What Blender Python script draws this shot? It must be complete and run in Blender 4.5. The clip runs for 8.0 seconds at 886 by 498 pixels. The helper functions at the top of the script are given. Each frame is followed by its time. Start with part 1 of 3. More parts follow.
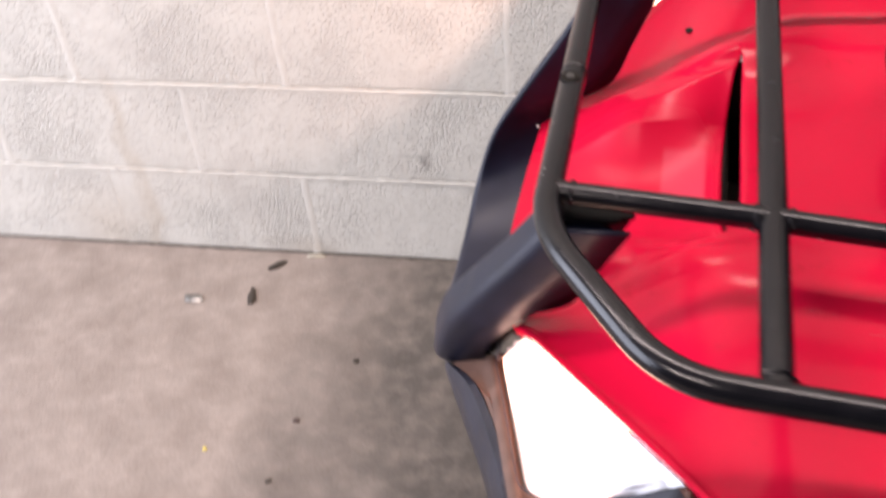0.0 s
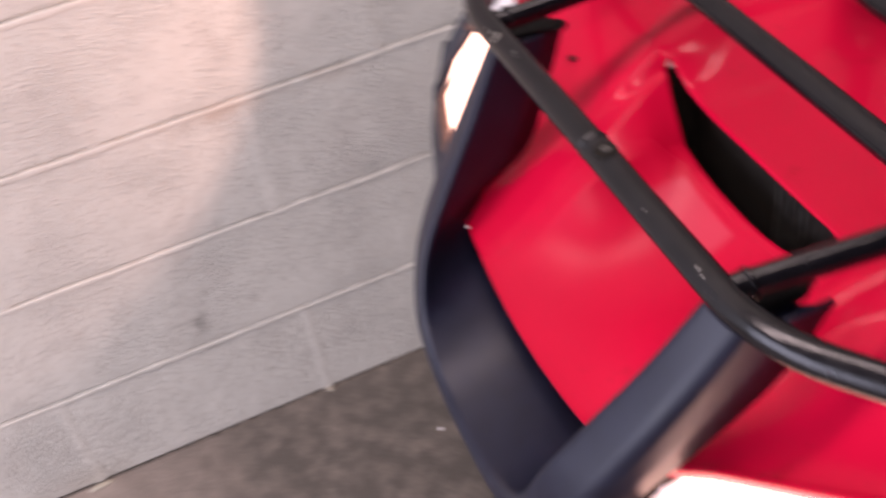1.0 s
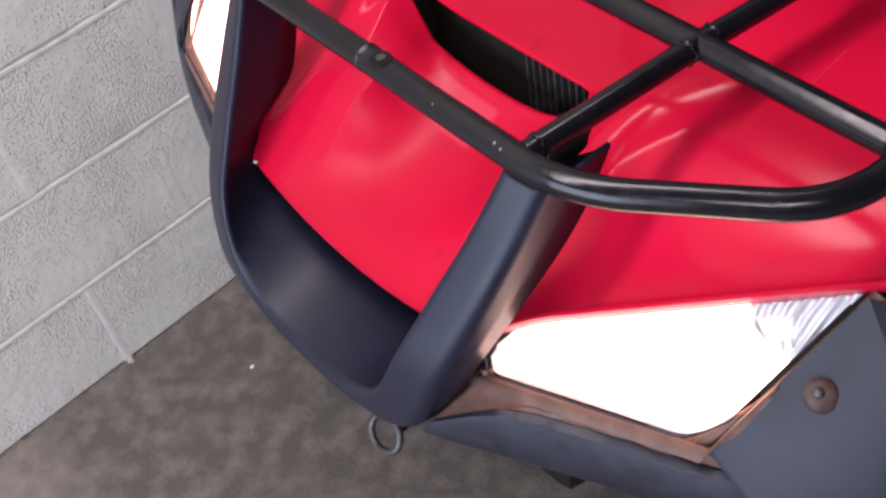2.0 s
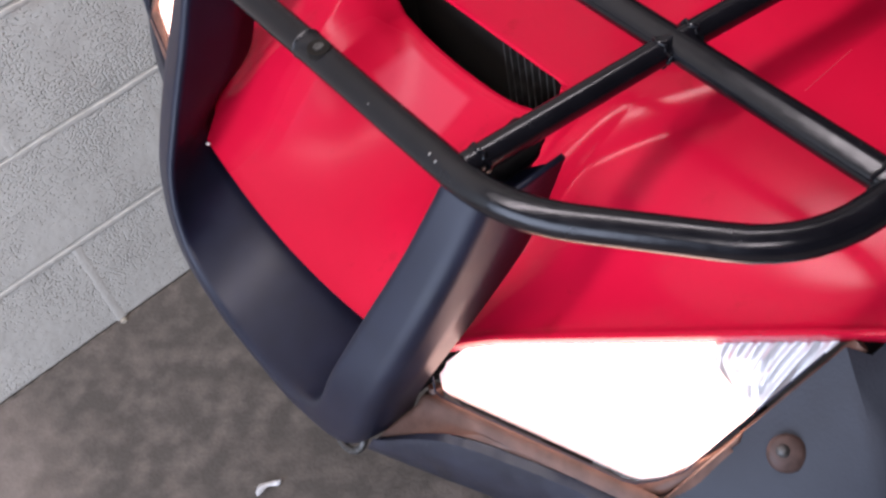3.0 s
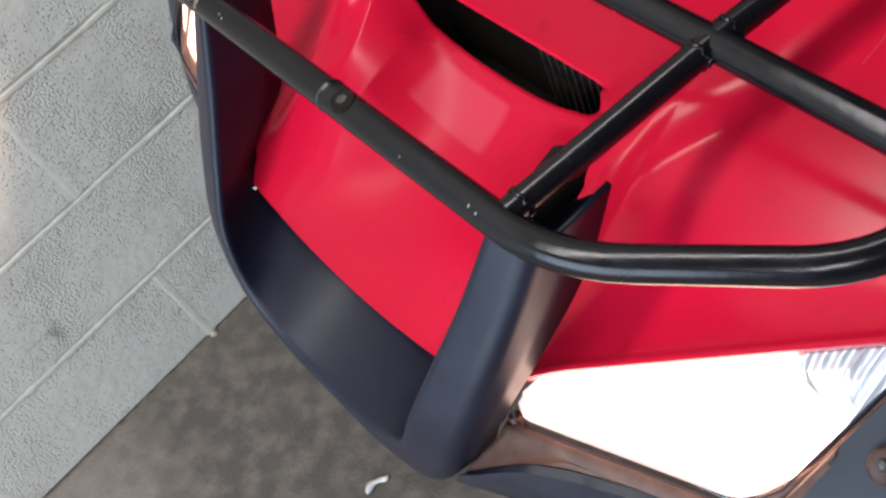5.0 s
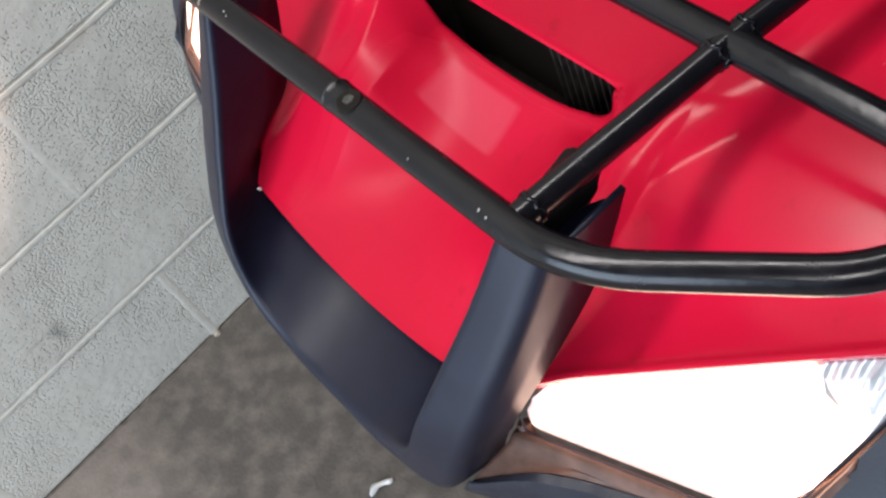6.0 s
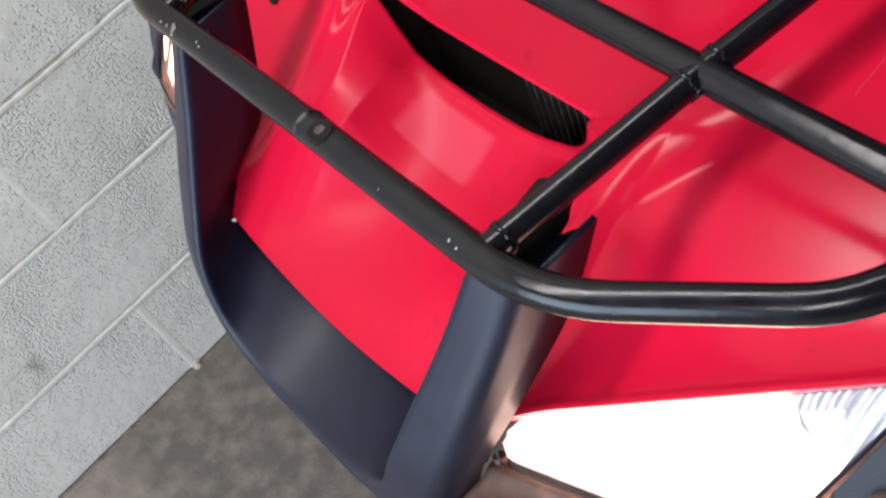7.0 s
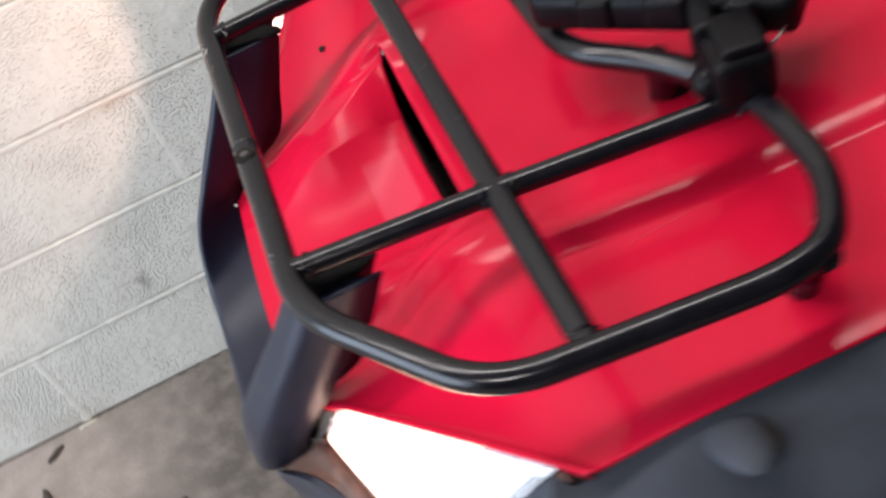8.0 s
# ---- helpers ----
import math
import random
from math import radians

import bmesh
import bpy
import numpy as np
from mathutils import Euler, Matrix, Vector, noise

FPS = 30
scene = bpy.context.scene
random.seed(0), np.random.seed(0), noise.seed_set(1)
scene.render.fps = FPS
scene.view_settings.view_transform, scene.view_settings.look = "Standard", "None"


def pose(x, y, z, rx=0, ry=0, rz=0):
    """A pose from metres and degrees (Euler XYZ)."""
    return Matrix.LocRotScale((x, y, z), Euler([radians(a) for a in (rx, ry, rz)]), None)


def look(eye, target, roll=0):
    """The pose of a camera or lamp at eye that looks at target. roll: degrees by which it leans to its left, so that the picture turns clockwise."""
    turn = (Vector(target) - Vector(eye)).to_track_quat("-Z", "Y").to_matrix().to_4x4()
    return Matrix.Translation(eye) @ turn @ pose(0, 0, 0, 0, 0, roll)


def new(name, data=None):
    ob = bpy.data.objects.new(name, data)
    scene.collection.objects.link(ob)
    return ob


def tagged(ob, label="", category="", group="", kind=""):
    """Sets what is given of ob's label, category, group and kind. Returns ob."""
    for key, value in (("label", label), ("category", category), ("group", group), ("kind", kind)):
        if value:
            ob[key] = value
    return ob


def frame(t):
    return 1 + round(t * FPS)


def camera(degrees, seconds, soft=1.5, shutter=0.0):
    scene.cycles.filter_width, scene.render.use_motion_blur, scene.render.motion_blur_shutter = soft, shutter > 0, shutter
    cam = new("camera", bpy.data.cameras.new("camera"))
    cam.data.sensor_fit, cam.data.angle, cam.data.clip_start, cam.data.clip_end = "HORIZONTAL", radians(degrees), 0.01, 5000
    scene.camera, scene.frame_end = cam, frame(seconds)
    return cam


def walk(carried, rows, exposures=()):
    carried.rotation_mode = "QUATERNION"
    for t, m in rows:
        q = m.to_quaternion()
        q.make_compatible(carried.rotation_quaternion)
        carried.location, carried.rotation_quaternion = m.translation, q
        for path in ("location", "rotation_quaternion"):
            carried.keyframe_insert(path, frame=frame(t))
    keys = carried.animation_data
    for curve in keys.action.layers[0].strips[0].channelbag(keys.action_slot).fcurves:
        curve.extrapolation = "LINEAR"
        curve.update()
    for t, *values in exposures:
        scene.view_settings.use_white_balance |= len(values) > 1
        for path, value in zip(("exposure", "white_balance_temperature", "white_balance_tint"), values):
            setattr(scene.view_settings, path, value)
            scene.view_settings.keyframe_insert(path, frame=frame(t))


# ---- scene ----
cam = camera(44.6, 8.0, soft=2.5, shutter=0.5)
PATH = [
    (0, (0.193, -1.577, 1.473), (-0.118, -0.118, 0.141), -4.9),
    (0.5, (0.03, -1.426, 1.439), (-0.11, 0.101, 0.156), -9.8),
    (1, (-0.155, -1.286, 1.404), (0.291, 0.142, 0.077), -9.8),
    (1.4, (-0.232, -1.3, 1.442), (0.544, -0.11, 0.034), -10.4),
    (1.5, (-0.234, -1.306, 1.442), (0.567, -0.147, 0.023), -10.6),
    (1.6, (-0.235, -1.302, 1.454), (0.582, -0.186, 0.009), -11.9),
    (2.8, (-0.147, -1.296, 1.421), (0.529, -0.2, -0.11), -11.5),
    (3, (-0.108, -1.28, 1.413), (0.53, -0.191, -0.139), -13.2),
    (3.5, (-0.05, -1.261, 1.405), (0.46, -0.149, -0.177), -21.1),
    (4, (-0.044, -1.259, 1.418), (0.418, -0.145, -0.178), -25.2),
    (4.5, (-0.037, -1.252, 1.435), (0.41, -0.125, -0.156), -28.4),
    (6, (-0.029, -1.229, 1.421), (0.397, -0.095, -0.17), -29.0),
    (6.5, (-0.016, -1.227, 1.424), (0.445, -0.083, -0.15), -28.8),
    (7, (-0.021, -1.233, 1.413), (0.461, -0.085, -0.153), -27.4),
    (7.5, (0.025, -1.307, 1.415), (0.399, -0.07, -0.111), -28.3),
    (7.6, (0.059, -1.342, 1.422), (0.343, -0.037, -0.067), -29.1),
    (7.8, (0.115, -1.423, 1.457), (0.32, -0.061, 0.007), -27.6),
    (8, (0.193, -1.526, 1.491), (0.343, -0.107, 0.09), -22.5),
]
EXPOSURES = [(0.0, 0.26, 6850, 28), (0.5, -0.11, 6950, 36), (1.0, -0.19, 6900, 38), (1.5, -0.02, 6600, 29), (3.0, -0.11, 6150, 25), (4.5, -0.17, 6200, 14), (6.0, -0.12, 6200, 13.5), (7.0, 0.07, 6200, 14), (7.5, 0.03, 6250, 15), (8.0, 0.10, 6300, 16)]
walk(cam, [(t, look(eye, target, roll)) for t, eye, target, roll in PATH], EXPOSURES)

# ---- world and lights ----
world = bpy.data.worlds.new("sky")
scene.world = world
world.use_nodes = True
wn = world.node_tree
sky = wn.nodes.new("ShaderNodeTexSky")
sky.sky_type, sky.sun_disc, sky.sun_elevation, sky.sun_rotation = "NISHITA", False, radians(40), radians(200)
wn.links.new(sky.outputs[0], wn.nodes["Background"].inputs[0])
wn.nodes["Background"].inputs[1].default_value = 0.1


def area(name, eye, target, sx, sy, watts, color):
    data = bpy.data.lights.new(name, "AREA")
    data.shape, data.size, data.size_y, data.energy, data.color = "RECTANGLE", sx, sy, watts, color
    ob = new(name, data)
    ob.matrix_world = look(eye, target)
    return ob


# daylight through the open garage door, an overhead strip, and an unseen fill lamp
area("door_light", (-2.95, -1.35, 1.3), (0.2, -0.9, 0.8), 2.4, 2.2, 130, (0.73, 0.878, 1.0))
area("overhead_light", (-0.15, -0.47, 2.62), (-0.15, -0.47, 0), 2.7, 0.16, 43, (1.0, 0.95, 0.88))
# added fill that brightens the floor; no such lamp is known there
area("overhead_light", (-1.0, -2.3, 2.62), (-1.0, -2.3, 0), 1.2, 0.25, 32, (1.0, 0.95, 0.88))


# ---- materials ----
def material(name, color, rough=0.5, metal=0.0, var=0.12, scale=30.0, bump=0.0, bump_scale=200.0, stain=None, stain_scale=4.0, stain_at=(0.5, 0.7), coat=0.0, rough_var=0.08, placed=False, spec=0.5, bump_detail=4, extra=None, relief=None, scuffed=None):
    m = bpy.data.materials.new(name)
    m.use_nodes = True
    n, k = m.node_tree.nodes, m.node_tree.links
    b = n["Principled BSDF"]
    b.inputs["Metallic"].default_value = metal
    b.inputs["Coat Weight"].default_value = coat
    b.inputs["Coat Roughness"].default_value = 0.15
    co = n.new("ShaderNodeNewGeometry" if placed else "ShaderNodeTexCoord").outputs["Position" if placed else "Object"]
    fine = n.new("ShaderNodeTexNoise")
    fine.inputs["Scale"].default_value, fine.inputs["Detail"].default_value = scale, 5
    k.new(co, fine.inputs["Vector"])
    ramp = n.new("ShaderNodeMapRange")
    ramp.inputs["From Min"].default_value, ramp.inputs["From Max"].default_value = 0.3, 0.7
    ramp.inputs["To Min"].default_value, ramp.inputs["To Max"].default_value = 1 - var, 1 + var
    k.new(fine.outputs[0], ramp.inputs[0])
    mul = n.new("ShaderNodeVectorMath")
    mul.operation = "SCALE"
    mul.inputs[0].default_value = color
    k.new(ramp.outputs[0], mul.inputs["Scale"])
    out = mul.outputs[0]
    if stain:
        big = n.new("ShaderNodeTexNoise")
        big.inputs["Scale"].default_value, big.inputs["Detail"].default_value = stain_scale, 8
        big.inputs["Roughness"].default_value = 0.65
        k.new(co, big.inputs["Vector"])
        sr = n.new("ShaderNodeMapRange")
        sr.inputs["From Min"].default_value, sr.inputs["From Max"].default_value = stain_at
        k.new(big.outputs[0], sr.inputs[0])
        mix = n.new("ShaderNodeMix")
        mix.data_type = "RGBA"
        k.new(sr.outputs[0], mix.inputs["Factor"])
        k.new(out, mix.inputs["A"])
        mix.inputs["B"].default_value = (*stain, 1)
        out = mix.outputs["Result"]
    if extra:
        out = extra(n, k, co, out)
    k.new(out, b.inputs["Base Color"])
    rr = n.new("ShaderNodeMapRange")
    rr.inputs["From Min"].default_value, rr.inputs["From Max"].default_value = 0.3, 0.7
    rr.inputs["To Min"].default_value, rr.inputs["To Max"].default_value = max(0.02, rough - rough_var), rough + rough_var
    k.new(fine.outputs[0], rr.inputs[0])
    dull = rr.outputs[0]
    if scuffed:
        more = n.new("ShaderNodeMath")
        more.operation, more.inputs[1].default_value = "MULTIPLY_ADD", 0.17
        k.new(scuffed(n, k, co), more.inputs[0])
        k.new(dull, more.inputs[2])
        dull = more.outputs[0]
    k.new(dull, b.inputs["Roughness"])
    if bump:
        bn = n.new("ShaderNodeTexNoise")
        bn.inputs["Scale"].default_value, bn.inputs["Detail"].default_value = bump_scale, bump_detail
        k.new(co, bn.inputs["Vector"])
        bp = n.new("ShaderNodeBump")
        bp.inputs["Strength"].default_value, bp.inputs["Distance"].default_value = 1.0, bump
        k.new(relief(n, k, co, bn.outputs[0]) if relief else bn.outputs[0], bp.inputs["Height"])
        k.new(bp.outputs[0], b.inputs["Normal"])
    b.inputs["Specular IOR Level"].default_value = spec
    return m


def band(n, k, value, a, b, soft):
    """1 where value lies between a and b, with soft ends."""
    up, down, mul = n.new("ShaderNodeMapRange"), n.new("ShaderNodeMapRange"), n.new("ShaderNodeMath")
    up.inputs["From Min"].default_value, up.inputs["From Max"].default_value = a - soft, a + soft
    down.inputs["From Min"].default_value, down.inputs["From Max"].default_value = b + soft, b - soft
    k.new(value, up.inputs[0])
    k.new(value, down.inputs[0])
    mul.operation = "MULTIPLY"
    k.new(up.outputs[0], mul.inputs[0])
    k.new(down.outputs[0], mul.inputs[1])
    return mul.outputs[0]


def times(n, k, a, b):
    m = n.new("ShaderNodeMath")
    m.operation = "MULTIPLY"
    k.new(a, m.inputs[0])
    if isinstance(b, float):
        m.inputs[1].default_value = b
    else:
        k.new(b, m.inputs[1])
    return m.outputs[0]


def tinted(n, k, base, mask, color):
    mix = n.new("ShaderNodeMix")
    mix.data_type = "RGBA"
    k.new(mask, mix.inputs["Factor"])
    k.new(base, mix.inputs["A"])
    mix.inputs["B"].default_value = (*color, 1)
    return mix.outputs["Result"]


def sticker_ghost(n, k, co, out):
    """Paler worn rectangle where a label once sat on the hood."""
    sep = n.new("ShaderNodeSeparateXYZ")
    k.new(co, sep.inputs[0])
    mask = times(n, k, band(n, k, sep.outputs["X"], 0.086, 0.130, 0.002), band(n, k, sep.outputs["Y"], -0.006, 0.075, 0.004))
    return tinted(n, k, out, times(n, k, mask, 0.5), (0.60, 0.075, 0.11))


def scoop_scuffs(n, k, co):
    """Duller, rubbed plastic in the dish of the scoop."""
    sep = n.new("ShaderNodeSeparateXYZ")
    k.new(co, sep.inputs[0])
    return times(n, k, band(n, k, sep.outputs["X"], -0.2, 0.135, 0.02), band(n, k, sep.outputs["Y"], -0.11, 0.11, 0.025))


MARKS = [(-0.165, 0.249, 0.005, 0.014, 0.75, (0.20, 0.19, 0.17)), (0.162, 0.425, 0.010, 0.008, 0.35, (0.30, 0.31, 0.28)), (-0.19, 0.262, 0.014, 0.003, 0.5, (0.26, 0.25, 0.22)),
         (0.10, 0.30, 0.018, 0.010, 0.25, (0.36, 0.35, 0.31)), (-0.42, 0.02, 0.05, 0.02, 0.3, (0.46, 0.36, 0.26))]


def wall_stains(n, k, co, out):
    """Tan drip that runs down to the floor, and rusty tint under one joint."""
    sep, wob = n.new("ShaderNodeSeparateXYZ"), n.new("ShaderNodeTexNoise")
    k.new(co, sep.inputs[0])
    k.new(co, wob.inputs["Vector"])
    wob.inputs["Scale"].default_value = 9
    shift = n.new("ShaderNodeMath")
    shift.operation, shift.inputs[1].default_value = "MULTIPLY_ADD", 0.10
    k.new(wob.outputs[0], shift.inputs[0])
    k.new(sep.outputs["X"], shift.inputs[2])
    drip = times(n, k, band(n, k, shift.outputs[0], -0.710, -0.694, 0.012), band(n, k, sep.outputs["Z"], -0.2, 0.40, 0.04))
    out = tinted(n, k, out, times(n, k, drip, 0.42), (0.44, 0.35, 0.24))
    patch = times(n, k, band(n, k, shift.outputs[0], -0.86, -0.72, 0.05), band(n, k, sep.outputs["Z"], -0.1, 0.12, 0.06))
    out = tinted(n, k, out, times(n, k, patch, 0.30), (0.48, 0.37, 0.26))
    rust = times(n, k, band(n, k, sep.outputs["X"], -0.15, 0.12, 0.09), band(n, k, sep.outputs["Z"], 0.592, 0.606, 0.010))
    for x, z, rx, rz, power, color in MARKS:
        spot = times(n, k, band(n, k, shift.outputs[0], x + 0.05 - rx, x + 0.05 + rx, rx), band(n, k, sep.outputs["Z"], z - rz, z + rz, rz))
        out = tinted(n, k, out, times(n, k, spot, power), color)
    grain = n.new("ShaderNodeMapRange")
    grain.inputs["From Min"].default_value, grain.inputs["From Max"].default_value = 0.45, 0.6
    k.new(wob.outputs[0], grain.inputs[0])
    return tinted(n, k, out, times(n, k, times(n, k, rust, grain.outputs[0]), 0.7), (0.36, 0.22, 0.13))


def stain_and_shade(n, k, co, out):
    """Patchy dark stains mixed with painted shade where the bike is parked."""
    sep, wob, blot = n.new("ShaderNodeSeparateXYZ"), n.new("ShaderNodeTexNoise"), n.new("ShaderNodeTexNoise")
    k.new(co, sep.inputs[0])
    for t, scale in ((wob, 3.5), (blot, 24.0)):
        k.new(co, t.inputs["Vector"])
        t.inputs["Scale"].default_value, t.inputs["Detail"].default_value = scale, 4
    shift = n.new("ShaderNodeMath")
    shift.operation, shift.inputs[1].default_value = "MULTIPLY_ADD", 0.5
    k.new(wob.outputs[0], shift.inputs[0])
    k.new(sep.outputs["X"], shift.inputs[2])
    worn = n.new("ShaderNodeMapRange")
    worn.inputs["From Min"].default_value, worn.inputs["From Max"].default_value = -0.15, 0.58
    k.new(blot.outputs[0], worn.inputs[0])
    # darkened side of the floor: the bike's shade is painted in with the stains
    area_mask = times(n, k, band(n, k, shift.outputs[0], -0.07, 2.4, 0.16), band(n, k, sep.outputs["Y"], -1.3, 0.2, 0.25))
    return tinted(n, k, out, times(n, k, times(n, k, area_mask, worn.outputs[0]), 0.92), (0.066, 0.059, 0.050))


def pitted(n, k, co, base):
    """Thick paint over open block: shallow swells with many small pits, denser in patches."""
    pit, patch = n.new("ShaderNodeTexNoise"), n.new("ShaderNodeTexNoise")
    pit.inputs["Scale"].default_value, pit.inputs["Detail"].default_value = 265, 0.4
    patch.inputs["Scale"].default_value, patch.inputs["Detail"].default_value = 6, 2
    for t in (pit, patch):
        k.new(co, t.inputs["Vector"])
    add = n.new("ShaderNodeMath")
    add.operation, add.inputs[1].default_value = "MULTIPLY_ADD", 0.85
    k.new(patch.outputs[0], add.inputs[0])
    k.new(pit.outputs[0], add.inputs[2])
    r = n.new("ShaderNodeMapRange")
    r.inputs["From Min"].default_value, r.inputs["From Max"].default_value = 1.005, 1.165
    k.new(add.outputs[0], r.inputs[0])
    m = n.new("ShaderNodeMath")
    m.operation, m.inputs[1].default_value = "MULTIPLY_ADD", -0.46
    k.new(r.outputs[0], m.inputs[0])
    k.new(times(n, k, base, 0.42), m.inputs[2])
    return m.outputs[0]


RED = material("red_plastic", (0.54, 0.0064, 0.033), 0.20, var=0.05, scale=7, bump=0.00005, bump_scale=45, rough_var=0.02, spec=0.17, stain=(0.40, 0.006, 0.022), stain_scale=24, stain_at=(0.62, 0.76), extra=sticker_ghost, scuffed=scoop_scuffs)
FIN = material("dusty_fin", (0.042, 0.040, 0.037), 0.7, var=0.4, scale=80, spec=0.2)
# black plastic; the headlight's warm light is put into this brown base colour
LAMPLIT = material("lamplit_brown_plastic", (0.130, 0.072, 0.054), 0.5, var=0.3, scale=60, bump=0.0003, bump_scale=400, spec=0.35)
MOUNT = material("matt_black_mount", (0.003, 0.003, 0.004), 0.4, var=0.2, scale=60, spec=0.14)
PALE_RED = material("scratched_red", (0.58, 0.045, 0.075), 0.5, var=0.2, scale=90)
BLACK_PLASTIC = material("charcoal_plastic", (0.0080, 0.0100, 0.0230), 0.41, var=0.15, scale=40, bump=0.0001, bump_scale=900, rough_var=0.03, spec=0.34)
FLARE_PLASTIC = material("grey_black_plastic", (0.030, 0.035, 0.047), 0.6, var=0.2, scale=25, bump=0.0003, bump_scale=500, spec=0.32)
TUBE = material("black_tube_paint", (0.0045, 0.0045, 0.0065), 0.22, var=0.2, scale=50, bump=0.0001, bump_scale=180, stain=(0.06, 0.055, 0.05), stain_scale=90, stain_at=(0.74, 0.78), rough_var=0.06, spec=0.4)
BUMPER = material("scuffed_bumper_plastic", (0.014, 0.016, 0.027), 0.42, var=0.35, scale=35, bump=0.0008, bump_scale=90, stain=(0.05, 0.05, 0.06), stain_scale=60, stain_at=(0.62, 0.75), spec=0.4)
STEEL = material("worn_steel", (0.35, 0.34, 0.32), 0.4, 1.0, var=0.2, scale=80)
RUST = material("rusty_bolt", (0.072, 0.043, 0.036), 0.6, 0.3, var=0.3, scale=200)
RUBBER = material("tyre_rubber", (0.02, 0.02, 0.02), 0.8, var=0.2, scale=40)
DUCT = material("black_duct", (0.016, 0.014, 0.012), 0.8, var=0.3, scale=60, spec=0.1)
SILVER = material("satin_silver", (0.72, 0.72, 0.74), 0.35, 0.6, var=0.04)
WORN = material("worn_black_metal", (0.09, 0.088, 0.085), 0.45, 0.7, var=0.5, scale=400)
CREAM = material("cream_paint_flake", (0.42, 0.38, 0.30), 0.8, var=0.2, scale=120)
WHITE = material("white_scrap", (0.75, 0.74, 0.72), 0.7, var=0.1, scale=80)
BLOCK = material("painted_block", (0.640, 0.628, 0.564), 0.75, var=0.05, scale=14, bump=0.0046, bump_scale=45, bump_detail=2, stain=(0.50, 0.47, 0.42), stain_scale=5, stain_at=(0.52, 0.85), placed=True, extra=wall_stains, relief=pitted)
MORTAR = material("painted_mortar", (0.640, 0.622, 0.556), 0.75, var=0.06, scale=30, bump=0.001, bump_scale=120, placed=True, extra=wall_stains)
CONCRETE = material("concrete_floor", (0.310, 0.258, 0.220), 0.72, var=0.14, scale=30, bump=0.0015, bump_scale=160, stain=(0.225, 0.182, 0.152), stain_scale=10, stain_at=(0.42, 0.68), placed=True, extra=stain_and_shade)
ROOM = material("plain_painted_wall", (0.13, 0.127, 0.124), 0.8, var=0.05)
DEBRIS = material("dark_debris", (0.05, 0.04, 0.03), 0.9, var=0.3, scale=90)
GRIME = material("wall_foot_grime", (0.13, 0.11, 0.09), 0.9, var=0.4, scale=60, placed=True)
YELLOW = material("yellow_speck", (0.7, 0.55, 0.08), 0.7)

LIT = bpy.data.materials.new("lit_reflector")
LIT.use_nodes = True
lb = LIT.node_tree.nodes["Principled BSDF"]
lb.inputs["Base Color"].default_value = (0.8, 0.8, 0.8, 1)
lb.inputs["Emission Color"].default_value = (1.0, 0.56, 0.36, 1)
lb.inputs["Emission Strength"].default_value = 6.5

EDGE = LIT.copy()
EDGE.name = "lit_lens_border"
EDGE.node_tree.nodes["Principled BSDF"].inputs["Emission Color"].default_value = (1.0, 0.50, 0.38, 1)
EDGE.node_tree.nodes["Principled BSDF"].inputs["Emission Strength"].default_value = 0.45

LENS = bpy.data.materials.new("clear_lens")
LENS.use_nodes = True
ln, lk = LENS.node_tree.nodes, LENS.node_tree.links
tr, gl, mx = ln.new("ShaderNodeBsdfTransparent"), ln.new("ShaderNodeBsdfGlossy"), ln.new("ShaderNodeMixShader")
gl.inputs["Roughness"].default_value = 0.08
mx.inputs[0].default_value = 0.05
lk.new(tr.outputs[0], mx.inputs[1])
lk.new(gl.outputs[0], mx.inputs[2])
lk.new(mx.outputs[0], ln["Material Output"].inputs["Surface"])


# ---- mesh tools ----
def smooth(x, a, b):
    t = min(1.0, max(0.0, (x - a) / (b - a)))
    return t * t * (3 - 2 * t)


def lerp(a, b, t):
    return a + (b - a) * t


def part(name, bm, mat, parent=None, label="", shade=True):
    me = bpy.data.meshes.new(name)
    bmesh.ops.recalc_face_normals(bm, faces=bm.faces)
    bm.to_mesh(me)
    bm.free()
    me.materials.append(mat)
    if shade:
        me.polygons.foreach_set("use_smooth", [True] * len(me.polygons))
        me.set_sharp_from_angle(angle=radians(38))
    ob = new(name, me)
    if parent:
        ob.parent = parent
    if label:
        ob["label"] = label
    return ob


def grid_bm(rows, close_u=False, close_v=False):
    bm = bmesh.new()
    vs = [[bm.verts.new(p) for p in r] for r in rows]
    nr, nc = len(vs), len(vs[0])
    for i in range(nr if close_u else nr - 1):
        for j in range(nc if close_v else nc - 1):
            q = [vs[i][j], vs[i][(j + 1) % nc], vs[(i + 1) % nr][(j + 1) % nc], vs[(i + 1) % nr][j]]
            bm.faces.new(q)
    return bm, vs


def solid(ob, thick, offset=-1.0):
    mod = ob.modifiers.new("thickness", "SOLIDIFY")
    mod.thickness, mod.offset, mod.use_even_offset = thick, offset, False
    return ob


def fillet(points, radius, steps=7, closed=False):
    pts = [Vector(p) for p in points]
    out, n = [], len(pts)
    for i in range(n):
        if not closed and i in (0, n - 1):
            out.append(pts[i])
            continue
        p, a, b = pts[i], pts[i - 1], pts[(i + 1) % n]
        d = min(radius, (a - p).length * 0.48, (b - p).length * 0.48)
        s, e = p + (a - p).normalized() * d, p + (b - p).normalized() * d
        for k in range(steps + 1):
            t = k / steps
            out.append(s * (1 - t) ** 2 + p * 2 * t * (1 - t) + e * t * t)
    return out


